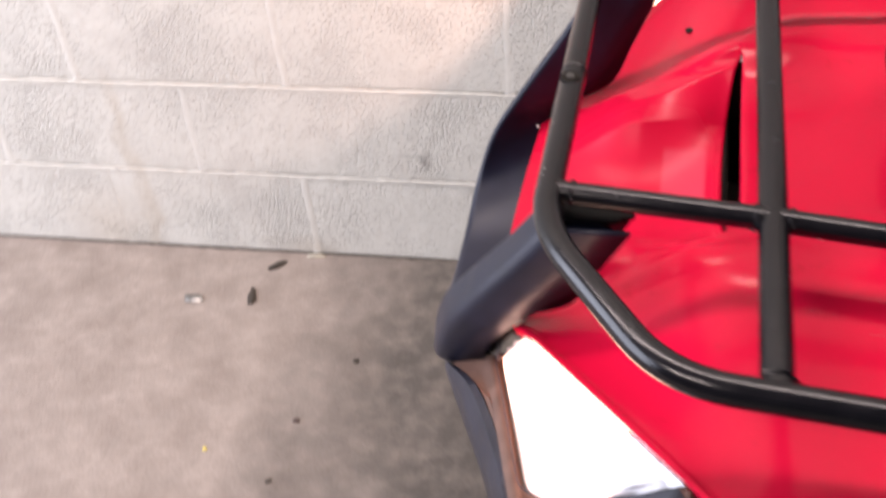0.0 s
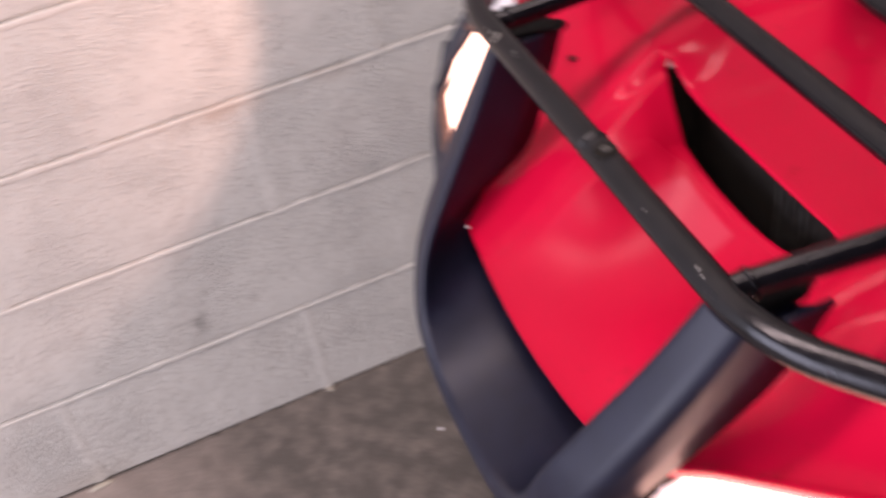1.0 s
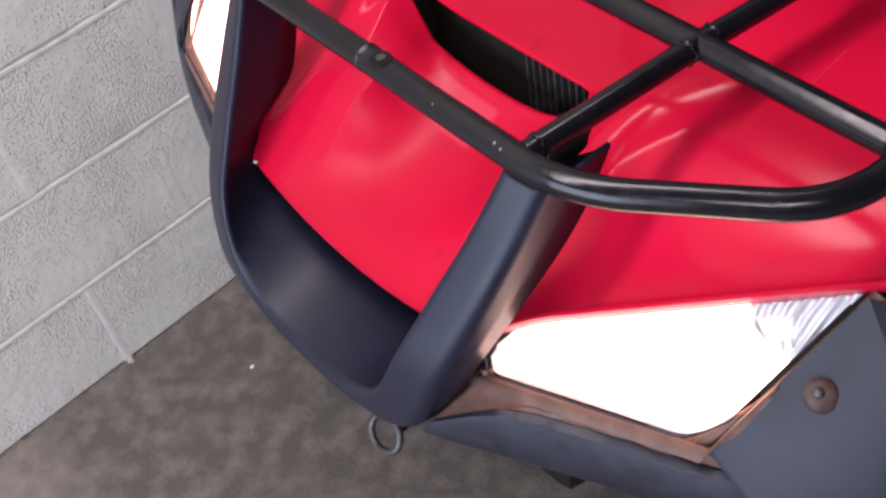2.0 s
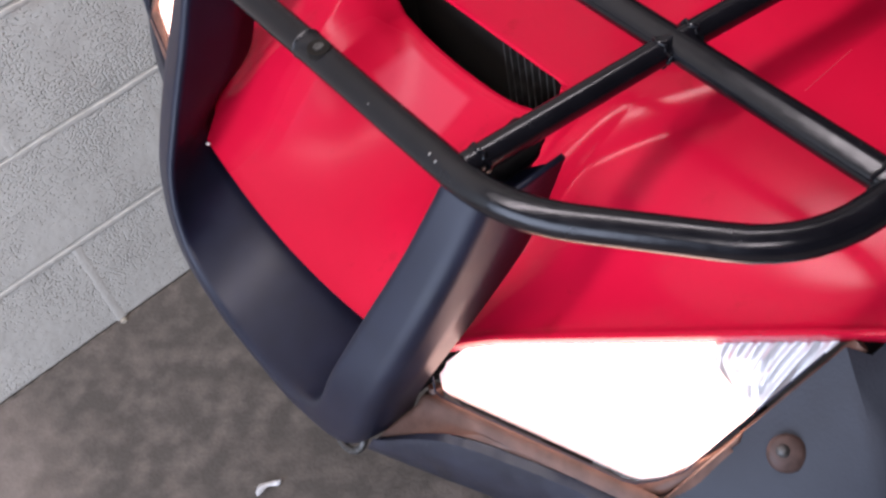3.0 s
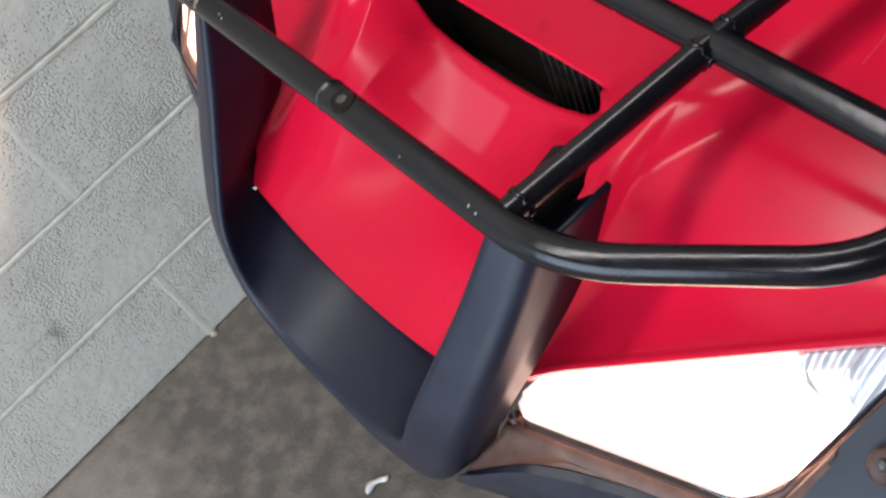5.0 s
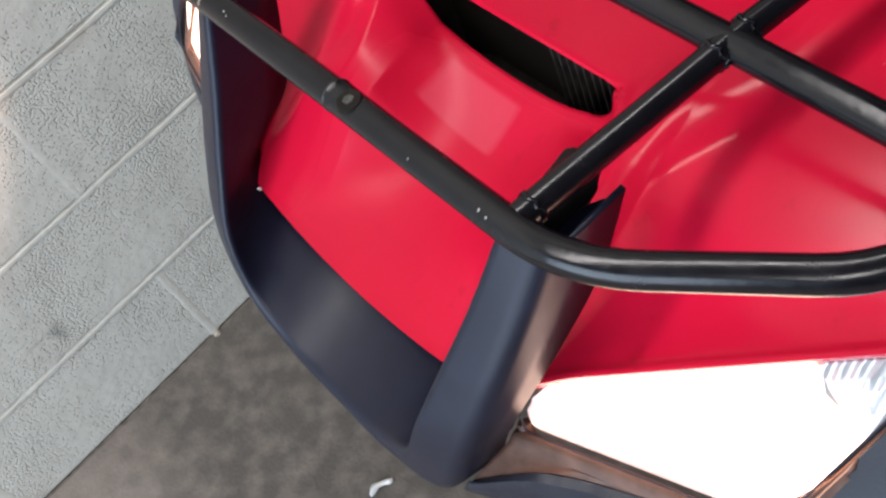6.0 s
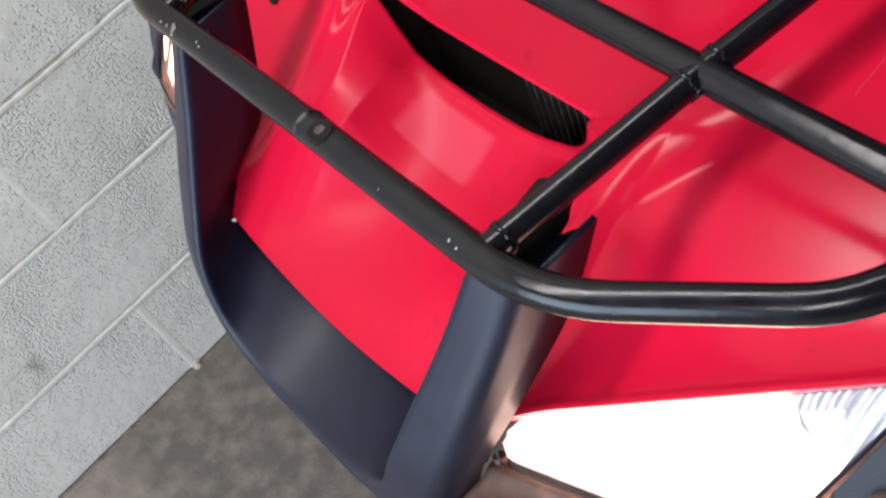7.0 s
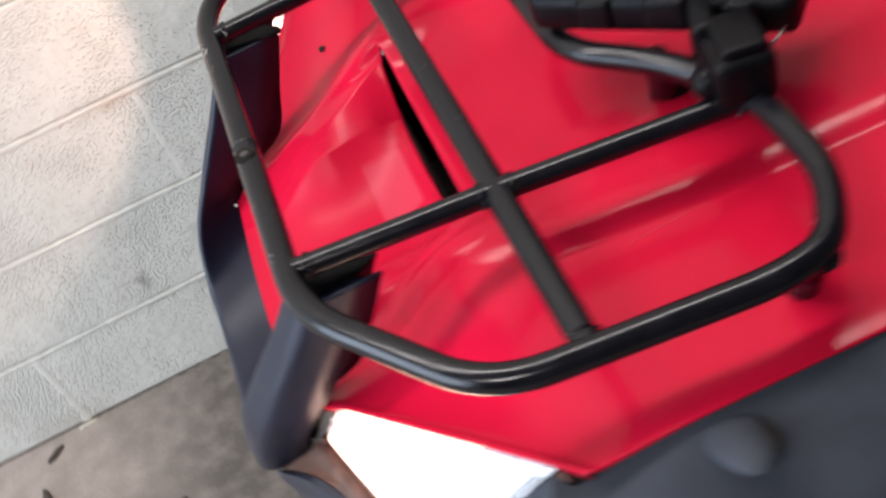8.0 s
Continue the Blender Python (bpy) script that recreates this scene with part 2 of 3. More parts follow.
def tube_bm(points, r, sides=18, closed=False, squash=1.0, caps=True):
    pts = [Vector(p) for p in points]
    n = len(pts)
    rings = []
    for i, p in enumerate(pts):
        a = pts[i - 1] if (i or closed) else p
        b = pts[(i + 1) % n] if (i < n - 1 or closed) else p
        d = (b - a).normalized()
        up = Vector((0, 0, 1)) if abs(d.z) < 0.9 else Vector((1, 0, 0))
        x = d.cross(up).normalized()
        y = x.cross(d)
        rad = r(i / (n - 1)) if callable(r) else r
        rings.append([p + (x * math.cos(t) + y * math.sin(t) * squash) * rad for t in (2 * math.pi * k / sides for k in range(sides))])
    bm, vs = grid_bm(rings, closed, True)
    if caps and not closed:
        bm.faces.new(vs[0])
        bm.faces.new(vs[-1][::-1])
    return bm


def box_bm(x0, y0, z0, x1, y1, z1, bevel=0.0, seg=2):
    bm = bmesh.new()
    bmesh.ops.create_cube(bm, size=1)
    bmesh.ops.scale(bm, vec=(x1 - x0, y1 - y0, z1 - z0), verts=bm.verts)
    bmesh.ops.translate(bm, vec=((x0 + x1) / 2, (y0 + y1) / 2, (z0 + z1) / 2), verts=bm.verts)
    if bevel:
        bmesh.ops.bevel(bm, geom=bm.edges[:], offset=bevel, segments=seg, affect="EDGES", profile=0.6)
    return bm


def spline(keys, t):
    """Catmull-Rom through evenly spaced keys, t from 0 to 1."""
    n = len(keys) - 1
    x = min(max(t, 0.0), 1.0) * n
    i = min(int(x), n - 1)
    f = x - i
    p = [Vector(keys[min(max(j, 0), n)]) for j in (i - 1, i, i + 1, i + 2)]
    return 0.5 * (2 * p[1] + (p[2] - p[0]) * f + (2 * p[0] - 5 * p[1] + 4 * p[2] - p[3]) * f * f + (3 * p[1] - p[0] - 3 * p[2] + p[3]) * f ** 3)


def blob_bm(size, seed, flat=0.4, sub=2):
    bm = bmesh.new()
    bmesh.ops.create_icosphere(bm, subdivisions=sub, radius=0.5)
    for v in bm.verts:
        k = 1 + 0.5 * noise.noise(v.co * 3 + Vector((seed, 0, 0)))
        v.co = Vector((v.co.x * size[0] * k, v.co.y * size[1] * k, max(-0.2, v.co.z) * size[2] * k))
    lo = min(v.co.z for v in bm.verts)
    bmesh.ops.translate(bm, vec=(0, 0, -lo), verts=bm.verts)
    return bm


# ---- the room ----
WALL_X0, WALL_X1 = -3.0, 3.2
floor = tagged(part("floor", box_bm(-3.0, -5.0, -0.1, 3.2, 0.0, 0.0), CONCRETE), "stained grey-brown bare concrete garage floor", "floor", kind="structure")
ceiling = tagged(part("ceiling", box_bm(-3.0, -5.0, 2.7, 3.2, 0.2, 2.8), ROOM), "plain dim grey garage ceiling", "ceiling", kind="structure")
tagged(part("wall_east", box_bm(3.2, -5.0, -0.1, 3.35, 0.2, 2.8), ROOM), "plain painted garage side wall", "wall", kind="structure")
tagged(part("wall_south", box_bm(-3.0, -5.15, -0.1, 3.35, -5.0, 2.8), ROOM), "plain painted garage back wall", "wall", kind="structure")
ww = box_bm(-3.15, -5.15, 2.45, -3.0, 0.2, 2.8)
for y0, y1 in ((-5.15, -2.6), (-0.1, 0.2)):
    b2 = box_bm(-3.15, y0, -0.1, -3.0, y1, 2.45)
    tmp = bpy.data.meshes.new("tmp")
    b2.to_mesh(tmp)
    b2.free()
    ww.from_mesh(tmp)
tagged(part("wall_west", ww, ROOM), "plain painted garage wall with an open door", "wall", kind="structure")
tagged(part("ground", box_bm(-40, -40, -0.3, -3.15, 40, -0.1), CONCRETE), "pale concrete yard outside the garage", "ground", kind="structure")

# ---- quad bike ----
bike = new("quad_bike")
bike.matrix_basis = pose(0.15, -0.708, 0, 0, 0, -3)
tagged(bike, "red quad bike with black front rack and lit headlights", "quad bike")


def at(u, v, z):
    """Bike coordinates: u to its rear, v to its left side, z up."""
    return Vector((u, -v, z))


# red hood and fenders
def edge_u(s):
    if s < 0.15:
        return -0.056 - 0.008 * (1 - (s / 0.15) ** 2)
    if s < 0.175:
        return -0.056 + 0.0173 * ((s - 0.15) / 0.025) ** 2
    return -0.028 + (s - 0.19) * 0.714


def edge_z(s):
    return 0.760 + (s - 0.19) * 0.404


SLOT_MID, SLOT_HALF = -0.0240, 0.1300


def fender_z(u, s):
    d = max(0.0, u - edge_u(max(s, 0.15)))
    ze = edge_z(s) - 0.010 * (1 - smooth(s, 0.165, 0.215)) * math.exp(-d / 0.02)
    fall = s - 0.22
    top = 0.853 + 0.05 * smooth(u, 0.35, 0.9) + 0.014 * (fall + math.hypot(fall, 0.03))
    q = 0.36 - s
    reach = 0.115 + 0.36 * (q + math.hypot(q, 0.04))
    x = (d + 0.02) / (reach + 0.02)
    soft = 0.5 + 0.5 * math.tanh(1.9 * (2 * x - 1)) / math.tanh(1.9)
    return ze + (top - ze) * soft - 3 * max(0.0, s - 0.395) ** 2


def shoulder_v(u):
    return 0.144 + 0.56 * (min(u, 0.21) - 0.10) * (1.0 if u > 0.10 else 0.3) + 0.085 * max(0.0, u - 0.21)


def step_z(u, s):
    """Rounded shoulder where the middle of the hood drops to the fender, ending in a crisp crease."""
    t = 1 - max(0.0, s - shoulder_v(u) + 0.010) / 0.036
    t = min(1.0, 0.5 * (t + math.hypot(t, 0.10)))
    return 0.0085 * (2 * t - t * t) * smooth(u, 0.0, 0.09)


def scoop_z(u, v, floor_z):
    """Dish of the air scoop, a slanted wall on each side, and the sharp rim of that wall."""
    w, back, shut = abs(v), smooth(u, 0.05, 0.15), smooth(u, 0.136, 0.152)
    crease, rim = (0.094 + 0.012 * back, 0.127 + 0.021 * smooth(u, 0.07, 0.15)) if v < 0 else (0.094 - 0.028 * shut, 0.130 - 0.027 * shut)
    rim_z = lerp(0.780 + 0.38 * u, 0.832, shut if v > 0 else 0.0)
    crease_z = min(0.797 - 0.010 * smooth(u, 0.11, 0.15), rim_z - 0.006)
    if w < crease:
        return floor_z + (crease_z - floor_z) * (w / crease) ** 2.5
    if w < rim:
        t = (w - crease) / (rim - crease)
        up = 1 - math.sqrt(max(0.0, 1 - t * t))
        return crease_z + (rim_z - crease_z) * lerp(t, up, shut if v > 0 else 0.0)
    return rim_z - 0.10 * (w - rim)


def hood_z(u, v, behind):
    s = abs(v)
    zf = fender_z(u, s) + step_z(u, s)
    crown = 0.829 + 0.021 * smooth(u, 0.15, 0.35) + 0.10 * smooth(u, 0.42, 1.1) + 0.018 * smooth(s, 0.07, 0.165) * smooth(u, 0.12, 0.2)
    floor_z = 0.722 + 0.013 * smooth(u, -0.07, 0.02) + 0.018 * smooth(u, -0.01, 0.10) + 0.026 * smooth(u, 0.085, 0.160)
    nose = floor_z + (fender_z(u, 0.16) + step_z(u, 0.16) - floor_z) * (s / 0.16) ** 2 if s < 0.16 else zf
    sc = 0.165 + 0.04 * smooth(u, 0.16, 0.26) + 0.12 * max(0.0, u - 0.26)
    z = lerp(crown, zf, smooth(s, sc - 0.05 - 0.07 * smooth(u, 0.2, 0.4), sc))
    if not behind:
        front = lerp(nose, lerp(scoop_z(u, v, floor_z), zf, smooth(s, 0.152, 0.185) if v < 0 else smooth(s, 0.128, 0.152)), smooth(u, -0.04, 0.05))
        z = lerp(front, z, smooth(abs(v - SLOT_MID), SLOT_HALF - 0.003, SLOT_HALF + 0.012) * smooth(u, 0.095, 0.155))
    return z + (0.0022 * math.exp(-((u - edge_u(s) - 0.004) / 0.005) ** 2) if s > 0.17 else 0.0)


def build_hood():
    nv, na, nb = 480, 60, 76
    rows = []
    for j in range(nv + 1):
        v = -0.420 + 0.840 * j / nv
        s = abs(v)
        mid = max(0.1555, edge_u(s) + 0.03)
        half = 0.0035 * math.sqrt(max(0.0, 1 - ((v - SLOT_MID) / SLOT_HALF) ** 6)) + 0.0003
        fore = 0.006 * max(0.0, 1 - ((v - SLOT_MID) / SLOT_HALF) ** 2)
        col = []
        for i in range(na + 1):
            u = lerp(edge_u(s), mid - half - fore, i / na)
            col.append(at(u, v, hood_z(u, v, False)))
        lip = 0.006 * math.sqrt(max(0.0, 1 - ((v - SLOT_MID) / SLOT_HALF) ** 4))
        turn = (v - SLOT_MID - SLOT_HALF + 0.022) / 0.022
        if 0 < turn < 1:
            lip += 0.020 * (1 - math.sqrt(1 - turn * turn))
        curl = min(1.0, lip / 0.006)
        for du, dz in ((0.0006 + 0.0008 * curl, 1.0), (0.0008 - 0.0006 * curl, 0.45), (0.0016, 0.1)):
            u = mid + half + du
            col.append(at(u, v, hood_z(u, v, True) - dz * lip))
        for i in range(1, nb + 1):
            u = lerp(mid + half + 0.0016, 1.0, (i / nb) ** 1.35)
            col.append(at(u, v, hood_z(u, v, True)))
        # rolled front lip
        first = col[0]
        col = [first + Vector((0.004, 0, -0.012)), first + Vector((0.001, 0, -0.004))] + col
        rows.append(col)
    bm, vs = grid_bm(rows)
    k = na + 2
    strip = set()
    for j in range(nv):
        v = -0.420 + 0.840 * (j + 0.5) / nv
        if abs(v - SLOT_MID) < SLOT_HALF:
            q = {vs[j][k], vs[j + 1][k], vs[j + 1][k + 1], vs[j][k + 1]}
            for f in vs[j][k].link_faces:
                if set(f.verts) == q:
                    strip.add(f)
    bmesh.ops.delete(bm, geom=list(strip), context="FACES")
    return solid(part("hood", bm, RED, bike, "scuffed red plastic hood and fenders"), 0.003)


build_hood()
duct = box_bm(0.152, -0.124, 0.62, 0.235, 0.165, 0.764)
bmesh.ops.delete(duct, geom=[f for f in duct.faces if f.calc_center_median().z > 0.763], context="FACES")
solid(part("vent_duct", duct, DUCT, bike, "black air duct below the hood slot"), 0.002)
part("vent_back", box_bm(0.190, -0.122, 0.62, 0.204, 0.163, 0.824), DUCT, bike)
for u0, y0, z1 in ((0.158, -0.120, 0.826), (0.148, 0.158, 0.834)):
    part("vent_side", box_bm(u0, y0, 0.62, 0.22, y0 + 0.004, z1), DUCT, bike)
for k in range(14):
    x = -0.114 + 0.0095 * k
    part("vent_fin", box_bm(0.1835, x, 0.70, 0.190, x + (0.0016 if k % 3 else 0.0024), 0.822), FIN, bike)


# black front guard: two uprights and the tray between them
GUARD_IN = [at(-0.004, 0.172, 0.903), at(-0.040, 0.159, 0.843), at(-0.078, 0.144, 0.787), at(-0.108, 0.130, 0.738), at(-0.125, 0.108, 0.682), at(-0.129, 0.062, 0.650), at(-0.129, 0.0, 0.641)]
GUARD_OUT = [at(0.004, 0.204, 0.895), at(-0.033, 0.196, 0.840), at(-0.070, 0.185, 0.784), at(-0.103, 0.170, 0.725), at(-0.123, 0.145, 0.660), at(-0.132, 0.075, 0.634), at(-0.133, 0.0, 0.629)]
BACK_IN = [at(0.067, 0.186, 0.898), at(0.043, 0.178, 0.842), at(0.019, 0.178, 0.787), at(-0.034, 0.173, 0.753), at(-0.030, 0.149, 0.708), at(-0.024, 0.078, 0.668), at(-0.022, 0.0, 0.657)]
BACK_OUT = [at(0.067, 0.209, 0.901), at(0.034, 0.205, 0.842), at(-0.012, 0.195, 0.787), at(-0.058, 0.176, 0.722), at(-0.075, 0.145, 0.645), at(-0.066, 0.07, 0.630), at(-0.063, 0.0, 0.625)]


def build_guard():
    rows, n = [], 128
    both = [keys + [Vector((p.x, -p.y, p.z)) for p in keys[-2::-1]] for keys in (BACK_OUT, GUARD_OUT, GUARD_IN, BACK_IN)]
    for i in range(n + 1):
        o, f, g, b = (spline(keys, i / n) for keys in both)
        pts = [o, lerp(o, f, 0.5)]
        for c, p, q, w in ((f, o, g, 0.012), (g, f, b, 0.007)):
            pts += [x for x in fillet([p, c, q], w, 6)[1:-1]]
        pts += [lerp(g, b, 0.33), lerp(g, b, 0.66), b]
        rows.append(pts)
    bm, _ = grid_bm(rows)
    return solid(part("front_guard", bm, BLACK_PLASTIC, bike, "black plastic front guard with two uprights"), 0.0045, 0.0)


build_guard()

# rack
RZ, TR = 0.920, 0.0116
LOOP = [(-0.001, 0.233), (0.103, 0.3746), (0.305, 0.391), (0.350, 0.382), (0.384, 0.325), (0.386, 0.218), (0.345, 0.136), (0.288, 0.078)]
loop = [at(u, v, RZ) for u, v in LOOP] + [at(u, -v, RZ) for u, v in LOOP[::-1]]
rack = part("front_rack", tube_bm(fillet(loop, 0.045, closed=True), TR, closed=True), TUBE, bike, "black painted tubular steel front rack")


def web_bm(sgn):
    """Upright web of the bracket that carries the rack on the guard."""
    y0, y1 = sorted((-0.172 * sgn, -0.186 * sgn))
    return box_bm(0.008, y0, 0.850, 0.050, y1, 0.9, 0.002)


def flange_bm(sgn):
    """Small flat flange at the top of the guard's side panel."""
    bm, _ = grid_bm([[at(u, v * sgn, z) for u, v, z in row] for row in (((0.012, 0.204, 0.893), (0.012, 0.188, 0.890)), ((0.030, 0.206, 0.896), (0.032, 0.189, 0.893)), ((0.045, 0.207, 0.8985), (0.040, 0.194, 0.8955)), ((0.056, 0.208, 0.9), (0.054, 0.204, 0.899)))])
    bmesh.ops.solidify(bm, geom=bm.faces[:], thickness=0.003)
    return bm


for sgn in (1, -1):
    part("rail", tube_bm([at(0.006, 0.187 * sgn, RZ), at(0.172, 0.200 * sgn, RZ), at(0.376, 0.222 * sgn, RZ)], 0.0098), TUBE, rack)
    inner = 0.161 if sgn > 0 else 0.176
    outline = [(0.008, 0.199), (0.050, 0.200), (0.058, 0.197), (0.061, 0.192), (0.069, 0.190), (0.071, inner + 0.005), (0.066, inner), (0.045, inner + 0.004), (0.008, inner + 0.010)]
    plate = bmesh.new()
    rings = [[plate.verts.new(at(u, v * sgn, z)) for u, v in outline] for z in (0.899, 0.9035)]
    plate.faces.new(rings[0][::-1])
    plate.faces.new(rings[1])
    for k in range(len(outline)):
        plate.faces.new((rings[0][k - 1], rings[0][k], rings[1][k], rings[1][k - 1]))
    bmesh.ops.bevel(plate, geom=plate.edges[:], offset=0.0012, segments=2, affect="EDGES")
    part("bracket_plate", plate, MOUNT, rack)
    if sgn > 0:
        part("bracket_web", web_bm(sgn), MOUNT, rack)
    part("guard_flange", flange_bm(sgn), BLACK_PLASTIC, bike)
    for c, ax in ((at(0.017, 0.188 * sgn, RZ), (1, 0, 0)), (at(0.161, 0.199 * sgn, RZ), (1, 0, 0)), (at(0.187, 0.2015 * sgn, RZ), (1, 0, 0)), (at(0.174, 0.366 * sgn, RZ), (0, 1, 0)), (at(0.370, 0.2215 * sgn, RZ), (1, 0, 0))):
        bead = [c + Vector((0, math.cos(t) * 0.0098, math.sin(t) * 0.0098) if ax[0] else (math.cos(t) * 0.0116, 0, math.sin(t) * 0.0100)) + Vector((0.0012 * math.sin(7 * t), 0.0012 * math.cos(5 * t), 0)) for t in (2 * math.pi * k / 28 for k in range(28))]
        part("weld_bead", tube_bm(bead, 0.0017, 8, closed=True), TUBE, rack, "rough black weld bead")
    part("rack_post", tube_bm([at(0.336, 0.352 * sgn, 0.835), at(0.340, 0.368 * sgn, 0.885), at(0.340, 0.388 * sgn, RZ)], 0.0125), TUBE, rack)
    part("rack_post", tube_bm([at(0.365, 0.10 * sgn, 0.84), at(0.345, 0.135 * sgn, RZ)], 0.013), TUBE, rack)
    part("post_foot", tube_bm([at(0.366, 0.104 * sgn, 0.835), at(0.364, 0.108 * sgn, 0.882)], 0.019, 20), MOUNT, rack, "black rubber foot of the rack post")
part("cross_bar", tube_bm([at(0.174, 0.378, RZ), at(0.174, -0.378, RZ)], 0.0118, squash=0.85), TUBE, rack)


def bolt_bm(c, r, h, normal=(0, 0, 1)):
    bm = bmesh.new()
    bmesh.ops.create_cone(bm, cap_ends=True, segments=6, radius1=r, radius2=r * 0.92, depth=h)
    q = Vector(normal).to_track_quat("Z", "Y").to_matrix().to_4x4()
    bmesh.ops.transform(bm, matrix=Matrix.Translation(c) @ q, verts=bm.verts)
    return bm


seat = bmesh.new()
bmesh.ops.create_cone(seat, cap_ends=True, segments=20, radius1=0.0095, radius2=0.0085, depth=0.004)
bmesh.ops.translate(seat, vec=at(-0.002, 0.036, RZ + 0.0105), verts=seat.verts)
part("bolt_seat", seat, DUCT, rack)
part("bolt", bolt_bm(at(-0.002, 0.036, RZ + 0.0115), 0.0044, 0.004), WORN, rack, "worn dark bolt head")
sleeve = [at(-0.0005, v, RZ + 0.0005) for v in (0.014, 0.0146, 0.030, 0.060, 0.10, 0.165)]
part("tube_sleeve", tube_bm(sleeve, lambda t: TR + lerp(0.0007, -0.0012, t)), TUBE, rack, "slightly thicker black tube joint")
seam = [at(-0.0005 + math.cos(t) * (TR + 0.0004), 0.0135, RZ + math.sin(t) * (TR + 0.0004)) for t in (2 * math.pi * k / 26 for k in range(26))]
part("seam", tube_bm(seam, 0.0006, 6, closed=True), WORN, rack, "thin worn metal seam line")
chips = random.Random(8)
for v, wide in ((-0.151, 0.011), (-0.160, 0.005), (-0.169, 0.003), (-0.119, 0.002), (-0.114, 0.002), (0.170, 0.003), (0.177, 0.0025), (0.104, 0.0025)):
    a = chips.uniform(0.75, 1.15)
    c = at(-math.cos(a) * TR, v, RZ + math.sin(a) * TR)
    chip = blob_bm((0.5 * wide + 0.0006, wide, 0.0009), chips.random() * 9, sub=2)
    bmesh.ops.transform(chip, matrix=Matrix.Translation(c) @ Vector((-math.cos(a), 0, math.sin(a))).to_track_quat("Z", "Y").to_matrix().to_4x4(), verts=chip.verts)
    part("paint_chip", chip, STEEL, rack, "bare metal chip in the black paint")

# holes, clip and ring on the body
line = [at(u, 0.250 - 0.08 * (u - 0.255), hood_z(u, 0.250 - 0.08 * (u - 0.255), True) + 0.0001) for u in (0.253 + 0.006 * k for k in range(10))]
part("scratch", tube_bm(line, 0.00028, 6), PALE_RED, bike, "thin pale scratch in the red fender")
hole = bmesh.new()
bmesh.ops.create_circle(hole, cap_ends=True, segments=20, radius=0.0042)
bmesh.ops.translate(hole, vec=at(0.102, -0.243, hood_z(0.102, -0.243, False) + 0.0012), verts=hole.verts)
solid(part("fastener_hole", hole, DUCT, bike, "small dark fastener hole in the red fender", shade=False), 0.002)
clip = blob_bm((0.004, 0.0035, 0.004), 3, sub=1)
bmesh.ops.translate(clip, vec=at(-0.058, -0.146, 0.742), verts=clip.verts)
part("clip", clip, WHITE, bike, "tiny white plastic clip")

# headlights
LOW, UP, TIP, BOT = (-0.056, 0.170, 0.700), (-0.030, 0.181, 0.751), (0.121, 0.398, 0.845), (0.000, 0.362, 0.739)


def lens_point(a, b, sgn, depth=0.0):
    a2, low = a, 0.16 * max(0.0, (a - 0.88) / 0.12) ** 2
    b2 = lerp(low, 1.0, b)
    turn = 0.18 if b > 0.4 else 0.09
    if a < turn:
        b2 = 0.4 + (b2 - 0.4) * (0.25 + 0.75 * math.sqrt(max(0.0, 1 - (1 - a / turn) ** 2)))
    lo, up, ti, bo = (Vector(p) for p in (LOW, UP, TIP, BOT))
    p = lerp(lerp(lo, bo, a2), lerp(up, ti, a2), b2)
    n = (ti - lo).cross(bo - up).normalized()
    if n.x > 0:
        n = -n
    bulge = 0.012 * math.sin(math.pi * min(max(a, 0), 1)) * math.sin(math.pi * min(max(b, 0), 1)) * (1.15 - 0.75 * b)
    p = p + n * (bulge - depth)
    wide = 0.030 * a if sgn < 0 else 0.0
    return at(p.x, (p.y + wide) * sgn, p.z)


